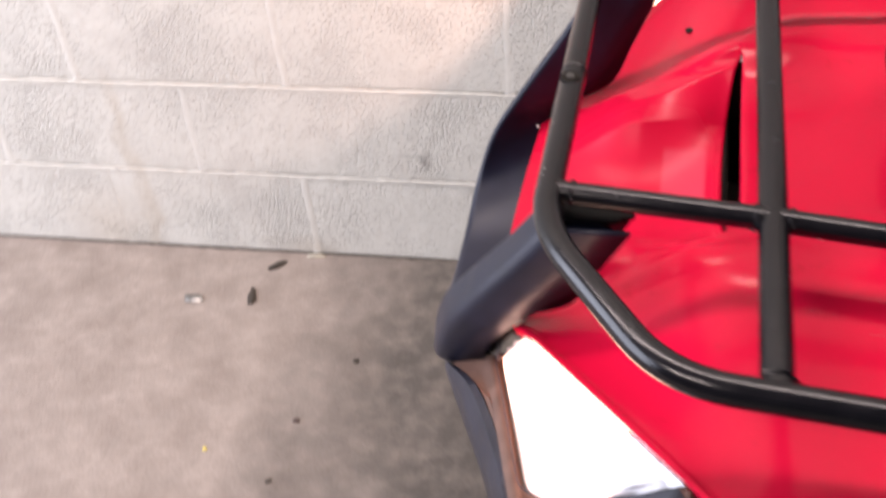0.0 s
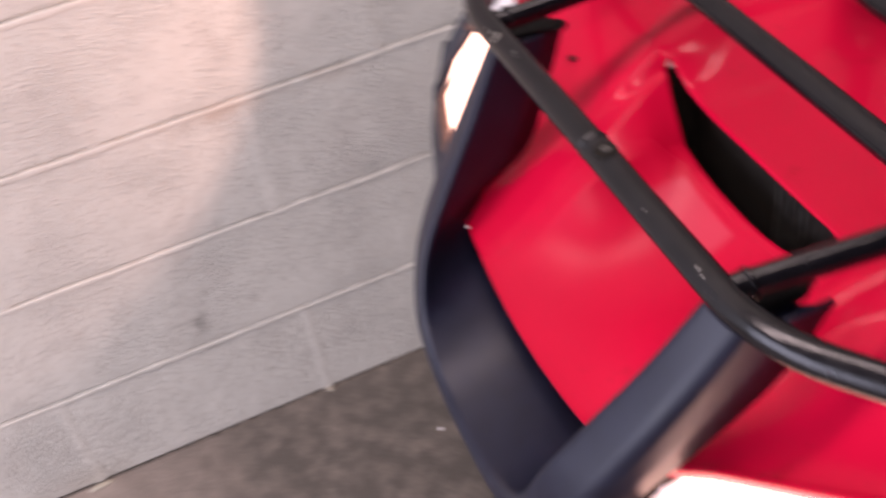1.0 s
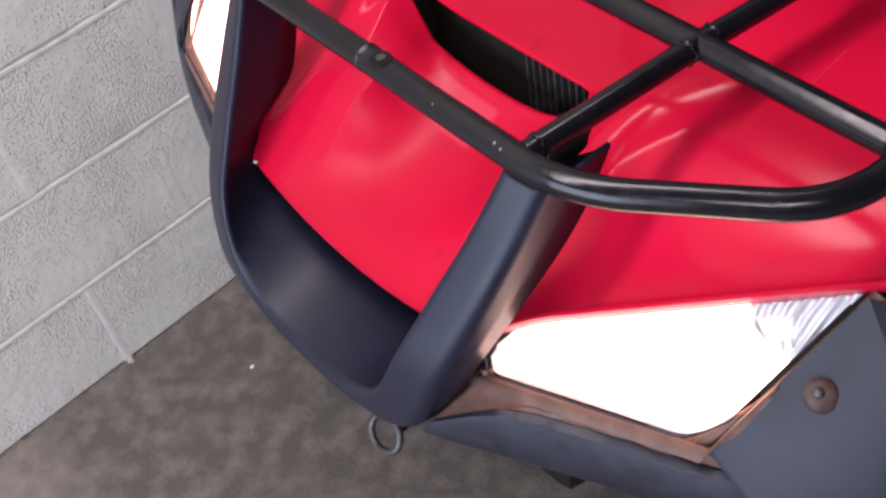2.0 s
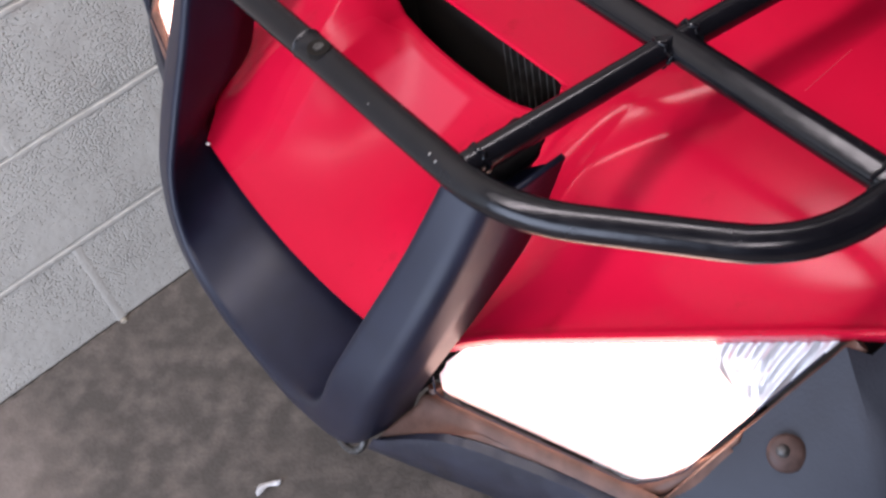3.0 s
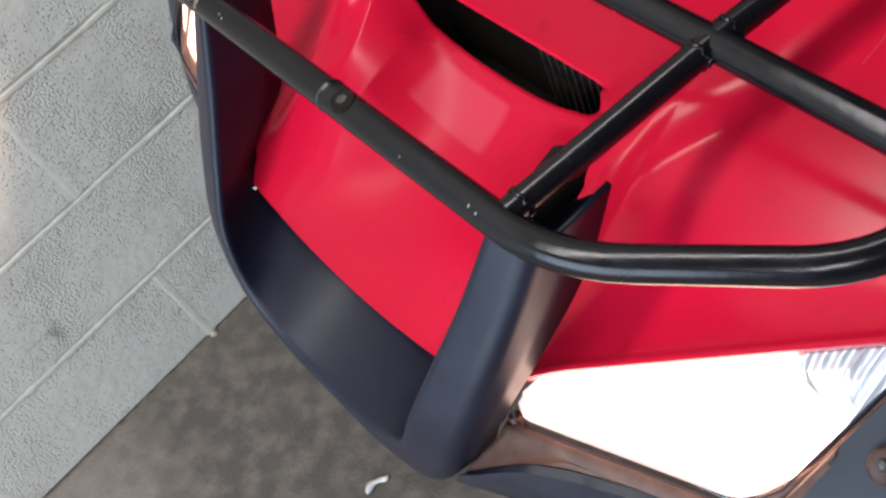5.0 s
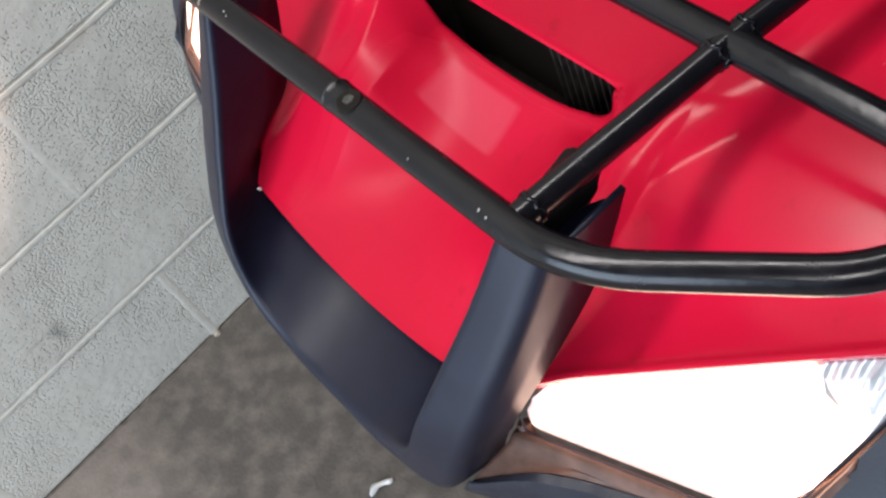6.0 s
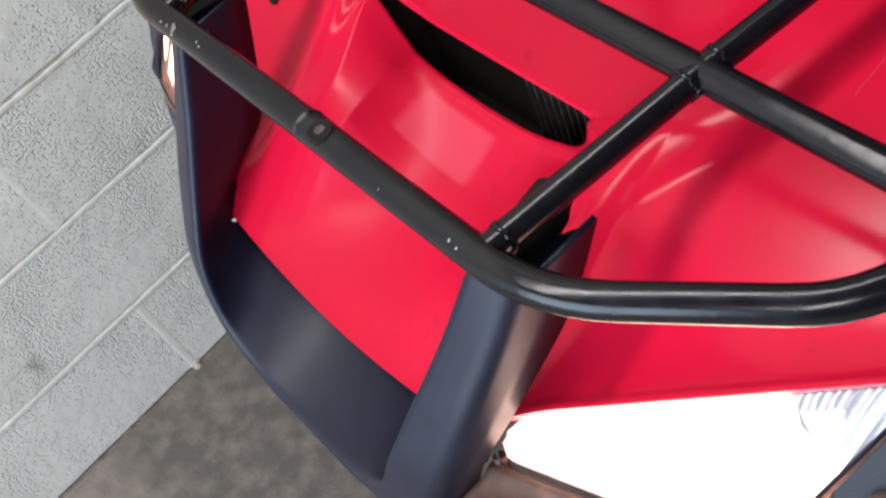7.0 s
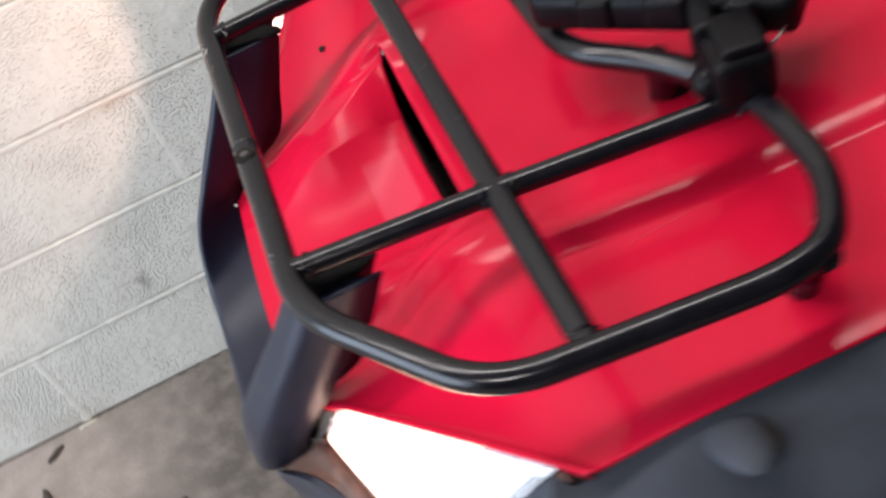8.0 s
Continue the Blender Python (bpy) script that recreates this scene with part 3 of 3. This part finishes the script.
def build_headlight(sgn):
    n = 24
    shell, _ = grid_bm([[lens_point(i / n, j / 12, sgn, 0.0045) for j in range(13)] for i in range(n + 1)])
    lamp = part("headlight", shell, LENS, bike, "lit headlight with a clear ribbed lens")
    lamp.visible_shadow = False

    def split(b):
        return lerp(1.0, 0.72, smooth(b, 0.35, 0.95))

    lit, _ = grid_bm([[lens_point(lerp(0.045, split(j / 12), i / n), lerp(0.075, 1.0, j / 12), sgn, 0.0072 + 0.002 * math.sin(math.pi * j / 12)) for j in range(13)] for i in range(n + 1)])
    part("lit_reflector", lit, LIT, lamp, "glowing warm white reflector")
    border, _ = grid_bm([[lens_point(split(j / 12) * i / n, j / 12, sgn, 0.0092 + 0.002 * math.sin(math.pi * j / 12)) for j in range(13)] for i in range(n + 1)])
    part("lens_border", border, EDGE, lamp, "dimmer peach border of the lit lens")
    for a0, b0, a1, b1 in () if sgn < 0 else ((0.075, 0.88, 0.060, 0.42), (0.060, 0.42, 0.20, 0.30), (0.13, 0.36, 0.17, 0.335)):
        line = [lens_point(lerp(a0, a1, k / 6), lerp(b0, b1, k / 6), sgn, 0.0066) for k in range(7)]
        part("reflector_edge", tube_bm(line, 0.0007, 6), EDGE, lamp)
    dull, _ = grid_bm([[lens_point(lerp(split(j / 12), 1.0, i / 60), j / 12, sgn, 0.0075 + 0.0016 * (1 - math.cos(2 * math.pi * 7 * (lerp(split(j / 12), 1.0, i / 60) + 0.10 * j / 12) / 0.28)) + 0.002 * math.sin(math.pi * j / 12)) for j in range(13)] for i in range(61)])
    part("ribbed_reflector", dull, SILVER, lamp, "ribbed silver reflector end")
    rim = [lens_point(1, 1 - j / 8, sgn) for j in range(1, 9)] + [lens_point(1 - i / n, 0, sgn) for i in range(1, n + 1)]
    part("lens_rim", tube_bm(rim, 0.0008, 8), BLACK_PLASTIC, lamp)
    lip = [lens_point(1.0, 1 - j / 6, sgn, 0.008) + Vector((0.002, -0.007 * sgn, -0.006)) for j in range(6)] + [lens_point(1 - i / n, 0, sgn, 0.004) + Vector((-0.003, 0, -0.0125)) for i in range(1, n + 1)]
    part("lamp_lip", tube_bm(fillet(lip, 0.01, 3), 0.0058 if sgn > 0 else 0.003, 12), LAMPLIT, bike, "rolled black lip round the headlight")
    lug, _ = grid_bm([[at(u, v * sgn, z) for u, v, z in row] for row in (((-0.052, 0.165, 0.746), (-0.034, 0.181, 0.747)), ((-0.062, 0.160, 0.724), (-0.046, 0.175, 0.724)), ((-0.074, 0.152, 0.694), (-0.058, 0.168, 0.697)))])
    solid(part("lamp_bracket", lug, MOUNT, bike, "small black bracket beside the headlight"), 0.005)


for sgn in (1, -1):
    build_headlight(sgn)
    beam = bpy.data.lights.new("headlight_beam", "SPOT")
    beam.energy, beam.color, beam.spot_size, beam.spot_blend, beam.shadow_soft_size = 7, (1.0, 0.66, 0.52), radians(80), 0.3, 0.012
    ob = new("headlight_beam", beam)
    ob.matrix_world = bike.matrix_basis @ look(at(-0.020, 0.262 * sgn, 0.766), at(-0.808, (0.262 + 0.616) * sgn, 0.766))


# ledge under each lamp, bumper bar and fender flare
BAR_TOP = [(-0.107, 0.160, 0.670), (-0.066, 0.212, 0.698), (-0.030, 0.285, 0.704), (0.003, 0.375, 0.716), (0.050, 0.470, 0.736)]
BAR_LOW = [(-0.112, 0.152, 0.650), (-0.084, 0.210, 0.650), (-0.048, 0.285, 0.653), (-0.012, 0.378, 0.668), (0.045, 0.474, 0.700)]


def build_skirt(sgn):
    def side(p):
        return at(p.x, p.y * sgn, p.z)

    ledge, bar, n = [], [], 48
    for i in range(n + 1):
        t = i / n
        top, low = spline(BAR_TOP, t), spline(BAR_LOW, t)
        edge = lerp(Vector(LOW), Vector(BOT), min(1.0, t / 0.62)) + Vector((-0.002, 0, -0.004))
        if t > 0.62:
            edge = lerp(Vector(BOT), Vector(TIP), (t - 0.62) / 0.38 * 0.45) + Vector((-0.002, 0.004, -0.004))
        if sgn < 0:
            top, low = (p + Vector((0, 0.010 * smooth(t, 0.3, 0.7), 0)) for p in (top, low))
        dip = Vector((0, 0, -0.003))
        top = top + Vector((0, 0, 0.0025 * noise.noise(Vector((top.y * 60, 1, 0))) * smooth(t, 0.05, 0.15)))
        ledge.append([side(p) for p in (edge + Vector((0.003, 0, 0.002)), edge + Vector((-0.004, 0, -0.001)), edge + Vector((-0.008, 0, -0.006)), lerp(edge, top, 0.45) + dip, lerp(edge, top, 0.8) + dip, top + Vector((0.002, 0, -0.004)))])
        w = smooth(t, -0.02, 0.12)
        mid = lerp(top, low, 0.45) + Vector((-0.007, 0, 0.004)) * w
        bar.append([side(p) for p in (low + Vector((0.03, 0, -0.012)), low + Vector((0.006, 0, -0.012)) * w, low, mid, lerp(top, mid, 0.3) + Vector((-0.003, 0, 0.003)) * w, top, top + Vector((0.004, 0, -0.006)))])
    bm, _ = grid_bm(ledge)
    solid(part("lamp_ledge", bm, LAMPLIT, bike, "black plastic ledge below the headlight"), 0.003)
    bm, _ = grid_bm(bar)
    solid(part("bumper_bar", bm, BUMPER, bike, "scuffed black plastic bumper edge"), 0.003)
    rows = []
    for i in range(73):
        t = i / 72
        if t < 0.3:
            p = lerp(Vector(BOT), Vector(TIP), t / 0.3) + Vector((0.0, 0.004, -0.003))
        else:
            p = Vector((lerp(TIP[0], 1.0, (t - 0.3) / 0.7), 0.413 + 0.010 * smooth(t, 0.35, 0.6), 0.832 + 0.021 * smooth(t, 0.3, 0.4) + 0.03 * smooth(t, 0.5, 1)))
        if sgn < 0:
            p.y += 0.030 * (1 - smooth(t, 0.3, 0.4))
        o = spline([(0.002, 0.415, 0.700), (0.055, 0.486, 0.728), (0.17, 0.53, 0.765), (0.45, 0.545, 0.775), (1.0, 0.545, 0.775)], t)
        raised = 0.018 * smooth(t, 0.0, 0.12) * (1 - 0.5 * smooth(t, 0.3, 0.5))
        pts = [p + Vector((0.004, -0.004, -0.012)), p, lerp(p, o, 0.12) + Vector((0, 0, 0.3 * raised)), lerp(p, o, 0.4) + Vector((0, 0, raised)), lerp(p, o, 0.75) + Vector((0, 0, raised * 0.8)), o, o + Vector((0, 0.006, -0.03)), o + Vector((0.01, 0.0, -0.10))]
        rows.append([side(q) for q in pts])
    bm, _ = grid_bm(rows)
    solid(part("fender_flare", bm, FLARE_PLASTIC, bike, "dull black plastic fender flare"), 0.004)
    rib = bmesh.new()
    bmesh.ops.create_uvsphere(rib, u_segments=24, v_segments=12, radius=0.5, matrix=Matrix.Diagonal((0.044, 0.085, 0.020, 1)))
    bmesh.ops.transform(rib, matrix=Matrix.Translation(at(0.240, 0.434 * sgn, 0.840)) @ pose(0, 0, 0, -14 * sgn, 0, 4 * sgn), verts=rib.verts)
    part("flare_rib", rib, FLARE_PLASTIC, bike)
    # dark raised cap: the shade of the flare's recess is given as colour
    cap = bmesh.new()
    bmesh.ops.create_uvsphere(cap, u_segments=24, v_segments=12, radius=0.5, matrix=Matrix.Diagonal((0.022, 0.044, 0.008, 1)))
    bmesh.ops.transform(cap, matrix=Matrix.Translation(at(0.254, 0.444 * sgn, 0.845)) @ pose(0, 0, 0, -14 * sgn), verts=cap.verts)
    part("flare_hollow", cap, DUCT, bike, "dark oval cap standing for a recess in the flare")
    dome = bmesh.new()
    bmesh.ops.create_uvsphere(dome, u_segments=24, v_segments=12, radius=0.0125)
    bmesh.ops.transform(dome, matrix=Matrix.Translation(at(0.061, 0.412 * sgn, 0.791)) @ Vector((-0.45, -0.45 * sgn, 0.75)).to_track_quat("Z", "Y").to_matrix().to_4x4() @ Matrix.Diagonal((1, 1, 0.45, 1)), verts=dome.verts)
    bolt = part("flare_bolt", dome, RUST, bike, "rusty domed bolt head")
    tip = bmesh.new()
    bmesh.ops.create_uvsphere(tip, u_segments=12, v_segments=8, radius=0.005)
    bmesh.ops.translate(tip, vec=at(0.059, 0.410 * sgn, 0.7945), verts=tip.verts)
    part("bolt_tip", tip, WORN, bolt)


for sgn in (1, -1):
    build_skirt(sgn)


# tow ring under the guard
ring = [at(-0.081 + 0.012 * math.sin(a), 0.004 + 0.023 * math.cos(a), 0.440 + 0.016 * math.sin(a)) for a in (2 * math.pi * k / 28 for k in range(28))]
part("tow_ring", tube_bm(ring, 0.0045, 10, closed=True), WORN, bike, "worn steel tow ring under the guard")
part("ring_bracket", box_bm(-0.068, -0.012, 0.43, 0.08, 0.004, 0.45, 0.002), DUCT, bike)

# wheels and plain frame that carry the bike
def build_wheel(u, v, r, w):
    prof = [(r * 0.55, -w / 2), (r * 0.8, -w / 2 * 1.02), (r * 0.95, -w / 2 * 0.9), (r, -w / 2 * 0.5), (r, w / 2 * 0.5), (r * 0.95, w / 2 * 0.9), (r * 0.8, w / 2 * 1.02), (r * 0.55, w / 2)]
    rows = [[at(u + a * math.cos(t), v + b, r + a * math.sin(t)) for a, b in prof] for t in (2 * math.pi * k / 40 for k in range(40))]
    wheel, _ = grid_bm(rows, True)
    ob = part("wheel", wheel, RUBBER, bike, "black knobbly tyre on a steel rim")
    rim = bmesh.new()
    bmesh.ops.create_cone(rim, cap_ends=True, segments=32, radius1=r * 0.56, radius2=r * 0.56, depth=w * 0.8)
    bmesh.ops.transform(rim, matrix=Matrix.Translation(at(u, v, r)) @ pose(0, 0, 0, 90), verts=rim.verts)
    part("rim", rim, STEEL, ob)


for u in (0.30, 1.45):
    for v in (0.40, -0.40):
        build_wheel(u, v, 0.29, 0.20)
    part("axle", tube_bm([at(u, 0.40, 0.29), at(u, -0.40, 0.29)], 0.02, 12), DUCT, bike)
part("chassis", box_bm(0.06, -0.14, 0.27, 1.6, 0.14, 0.70, 0.03), DUCT, bike, "black steel frame and engine")
part("rear_body", box_bm(0.98, -0.36, 0.70, 1.75, 0.36, 0.86, 0.05, 4), RED, bike, "red plastic rear fenders")

# ---- block wall, each block a piece ----
wall = tagged(part("wall_north", box_bm(WALL_X0, 0.012, -0.1, WALL_X1, 0.2, 2.7), MORTAR), "painted off-white concrete block wall", "wall", kind="structure")
COURSE, PITCH = 0.203, 0.406


HEIGHT = COURSE - 0.006


def block_mesh(x0, x1):
    prof = [(0.05, 0.0), (0.006, 0.0), (0.0025, 0.0008), (0.0, 0.004), (0.0, HEIGHT - 0.0035), (0.0025, HEIGHT - 0.0007), (0.006, HEIGHT), (0.05, HEIGHT)]
    bm, _ = grid_bm([[(x, y, z) for y, z in prof] for x in (x0, x1)])
    for f in bm.faces:
        f.smooth = abs(f.normal.y) < 0.99
    me = bpy.data.meshes.new("block")
    bmesh.ops.recalc_face_normals(bm, faces=bm.faces)
    bm.to_mesh(me)
    bm.free()
    me.materials.append(BLOCK)
    me.set_sharp_from_angle(angle=radians(30))
    return me


BLOCK_ME = block_mesh(0.002, PITCH - 0.002)
rng = random.Random(4)
fill = bmesh.new()
for c in range(13):
    x = (0.0 if c % 2 == 0 else PITCH / 2) - 8 * PITCH
    while x < WALL_X1:
        if x >= WALL_X0 - 0.01 and x + PITCH <= WALL_X1 + 0.01:
            ob = new("block", BLOCK_ME)
            ob.parent = wall
            ob.location = (x, rng.uniform(-0.0006, 0.0006), c * COURSE + 0.003)
            z0, d = c * COURSE + 0.003, 0.0007
            q = [fill.verts.new(p) for p in ((x - 0.0025, d, z0 + 0.001), (x + 0.0025, d, z0 + 0.001), (x + 0.0025, d, z0 + HEIGHT - 0.001), (x - 0.0025, d, z0 + HEIGHT - 0.001))]
            fill.faces.new(q)
            top = [fill.verts.new(v.co + Vector((0, 0.005, 0))) for v in q]
            for k in range(4):
                fill.faces.new((q[k], q[(k + 1) % 4], top[(k + 1) % 4], top[k]))
        x += PITCH
tagged(part("head_joint", fill, MORTAR, wall, shade=False), kind="stuff")


def joint_bm(runs):
    """Uneven hand-struck mortar ribbons: each run is (start, end, is_bed)."""
    bm = bmesh.new()
    for a, b, bed in runs:
        n = max(8, int((b - a).length / 0.004))
        rows = []
        for i in range(n + 1):
            p = lerp(a, b, i / n)
            g = [noise.noise(Vector((p.x * f, p.z * f, 5 + 3 * j))) for j, f in enumerate((9, 35, 90, 22))]
            c = (-0.0022 if bed else 0.0) + 0.0018 * g[0] + 0.0013 * g[1]
            w = (0.0078 if bed else 0.0085) + 0.0026 * g[3] + 0.0014 * g[2]
            out = (0.0012 if bed else 0.0002) + (1.0 if bed else 0.3) * (0.0011 * g[1] + 0.0006 * g[2])
            prof = [(-w, 0.0008), (-0.72 * w, -0.55 * out), (-0.2 * w, -out), (0.25 * w, -0.7 * out), (0.55 * w, 0.006 if bed else -0.3 * out), (w, 0.0115 if bed else 0.0008)]
            rows.append([p + (Vector((0, y, c + q)) if bed else Vector((c + q, y, 0))) for q, y in prof])
        vs = [[bm.verts.new(q) for q in r] for r in rows]
        for r, t in zip(vs, vs[1:]):
            for k in range(5):
                bm.faces.new((r[k], r[k + 1], t[k + 1], t[k]))
    bmesh.ops.recalc_face_normals(bm, faces=bm.faces)
    return bm


beds = [(Vector((-1.7, 0, c * COURSE)), Vector((1.6, 0, c * COURSE)), True) for c in range(1, 7)]
tagged(part("bed_joint", joint_bm(beds), MORTAR, wall), kind="stuff")
heads = [(Vector((x, 0, c * COURSE + 0.003)), Vector((x, 0, (c + 1) * COURSE - 0.003)), False) for c in range(6) for x in [(c % 2) * PITCH / 2 + k * PITCH for k in range(-4, 4)]]
tagged(part("head_ribbon", joint_bm(heads), MORTAR, wall), kind="stuff")

# ragged paint edge where the wall meets the floor
rows = []
for i in range(601):
    x = lerp(WALL_X0, WALL_X1, i / 600) if i % 2 == 0 else lerp(WALL_X0, WALL_X1, (i + 0.3) / 600)
    w = 0.0015 + 0.003 * abs(noise.noise(Vector((x * 14, 0, 0)))) + 0.006 * max(0.0, noise.noise(Vector((x * 45, 3, 0))) - 0.1)
    h = 0.001 + 0.004 * abs(noise.noise(Vector((x * 30, 7, 0))))
    rows.append([(x, -w, 0.0002), (x, -w * 0.6, h * 0.5), (x, -0.0004, h), (x, 0.004, h)])
bm, _ = grid_bm(rows)
tagged(part("trim", bm, GRIME, None, shade=False), "ragged dirty edge where wall meets floor", "dirt edge", kind="structure")

# ---- loose things ----
def scrap(name, x, y, size, turn, mat, label, category, seed):
    ob = part(name, blob_bm(size, seed), mat)
    ob.matrix_basis = pose(x, y, 0.0, 0, 0, turn)
    return tagged(ob, label, category, "litter on the floor")


scrap("leaf_scrap", -0.482, -0.044, (0.045, 0.014, 0.008), 40, DEBRIS, "small dark dry leaf scrap on the concrete", "leaf", 1)
scrap("leaf_scrap", -0.508, -0.137, (0.016, 0.050, 0.008), 10, DEBRIS, "dark curled leaf scrap on the concrete", "leaf", 2)
scrap("grey_scrap", -0.624, -0.152, (0.045, 0.024, 0.010), 0, STEEL, "small grey crumpled foil scrap on the floor", "foil", 3)
scrap("yellow_speck", -0.484, -0.509, (0.008, 0.008, 0.004), 0, YELLOW, "tiny yellow speck on the concrete floor", "speck", 4)
scrap("brown_crumb", -0.34, -0.432, (0.013, 0.011, 0.005), 0, RUST, "small brown dirt crumb on the floor", "crumb", 5)
scrap("brown_crumb", -0.355, -0.563, (0.014, 0.008, 0.004), 30, DEBRIS, "small dark dirt crumb on the floor", "crumb", 6)
scrap("brown_crumb", -0.264, -0.284, (0.012, 0.014, 0.003), 0, DEBRIS, "small dark dirt crumb on the floor", "crumb", 7)
scrap("white_speck", 0.134, -0.18, (0.008, 0.006, 0.003), 0, WHITE, "tiny white paint flake on the floor", "flake", 8)
scrap("paint_crumb", -0.408, -0.008, (0.042, 0.012, 0.007), 4, CREAM, "cream paint crumb at the foot of the wall", "flake", 9)
scrap("paint_crumb", 0.0, -0.005, (0.012, 0.010, 0.010), 0, CREAM, "cream paint crumb at the foot of the wall", "flake", 10)

strip_rows = []
for i in range(13):
    t = i / 12
    wid = 0.006 * math.sin(math.pi * min(1, 0.15 + t * 0.85)) + 0.002 * math.sin(9 * t)
    cx, cy = -0.02 + 0.042 * t, 0.004 * math.sin(5 * t)
    strip_rows.append([(cx, cy - wid, 0.001 + 0.004 * abs(math.sin(4 * t))), (cx, cy, 0.004 + 0.004 * abs(math.sin(4 * t + 0.5))), (cx, cy + wid, 0.001 + 0.005 * abs(math.sin(3 * t)))])
bm, _ = grid_bm(strip_rows)
paper = solid(part("paper_scrap", bm, WHITE), 0.0006)
paper.matrix_basis = pose(0.003, -0.437, 0.0005, 0, 0, -6)
tagged(paper, "torn strip of white paper on the floor", "paper", "litter on the floor")

# accessory on the rack
kit = new("clamp_mount")
kit.matrix_basis = bike.matrix_basis @ Matrix.Translation(at(0.36, 0.12, RZ + 0.011))
tagged(kit, "black plastic accessory mount clamped on the rack", "mount")


def local(u, v, z):
    return Vector((u - 0.36, -(v - 0.12), z - RZ - 0.011))


def kit_box(name, c, size, bevel, label="", turn=0.0):
    p = local(*c)
    bm = box_bm(-size[0] / 2, -size[1] / 2, -size[2] / 2, size[0] / 2, size[1] / 2, size[2] / 2, bevel, 3)
    bmesh.ops.transform(bm, matrix=Matrix.Translation(p) @ pose(0, 0, 0, 0, 0, turn), verts=bm.verts)
    return part(name, bm, MOUNT, kit, label)


SKEW = -42.0
kit_box("housing", (0.386, 0.092, 0.956), (0.225, 0.10, 0.040), 0.014, turn=SKEW)
kit_box("cover", (0.405, 0.105, 0.978), (0.16, 0.075, 0.03), 0.012, turn=SKEW)
kit_box("clamp", (0.382, 0.204, 0.944), (0.048, 0.062, 0.042), 0.008, turn=-12)
kit_box("clamp_cap", (0.384, 0.204, 0.968), (0.036, 0.050, 0.010), 0.004, turn=-12)
kit_box("clamp_strap", (0.376, 0.164, 0.950), (0.020, 0.05, 0.046), 0.006, turn=-20)
for k, (du, dv, w) in enumerate(((0.0, 0.0, 0.03), (0.045, 0.040, 0.036), (0.088, 0.08, 0.026))):
    kit_box("boss", (0.318 + du, 0.092 + dv, 0.958 + 0.002 * (k % 2)), (w, 0.018, 0.03), 0.006, turn=SKEW)
for dv in (0.0, 0.075):
    ring = [local(0.372 + 0.75 * dv + 0.024 * math.cos(a), 0.070 + 0.9 * dv + 0.024 * math.sin(a), 0.994) for a in (2 * math.pi * k / 24 for k in range(24))]
    part("ring", tube_bm(ring, 0.0045, 8, closed=True), MOUNT, kit)
for k in range(6):
    kit_box("rib", (0.300 + 0.0185 * k, 0.062 + 0.0165 * k, 0.962), (0.007, 0.012, 0.03), 0.003, turn=SKEW)
knob = bmesh.new()
bmesh.ops.create_uvsphere(knob, u_segments=20, v_segments=12, radius=0.014)
bmesh.ops.translate(knob, vec=local(0.356, 0.206, 0.937), verts=knob.verts)
part("knob", knob, MOUNT, kit)
hook = [local(0.404 + 0.022 * k / 8, 0.212 - 0.008 * k / 8 + 0.006 * math.sin(k * 0.5), 0.950 + 0.008 * math.sin(k * 0.4)) for k in range(9)]
part("wire_clip", tube_bm(hook, 0.0013, 8), STEEL, kit, "bright wire clip")
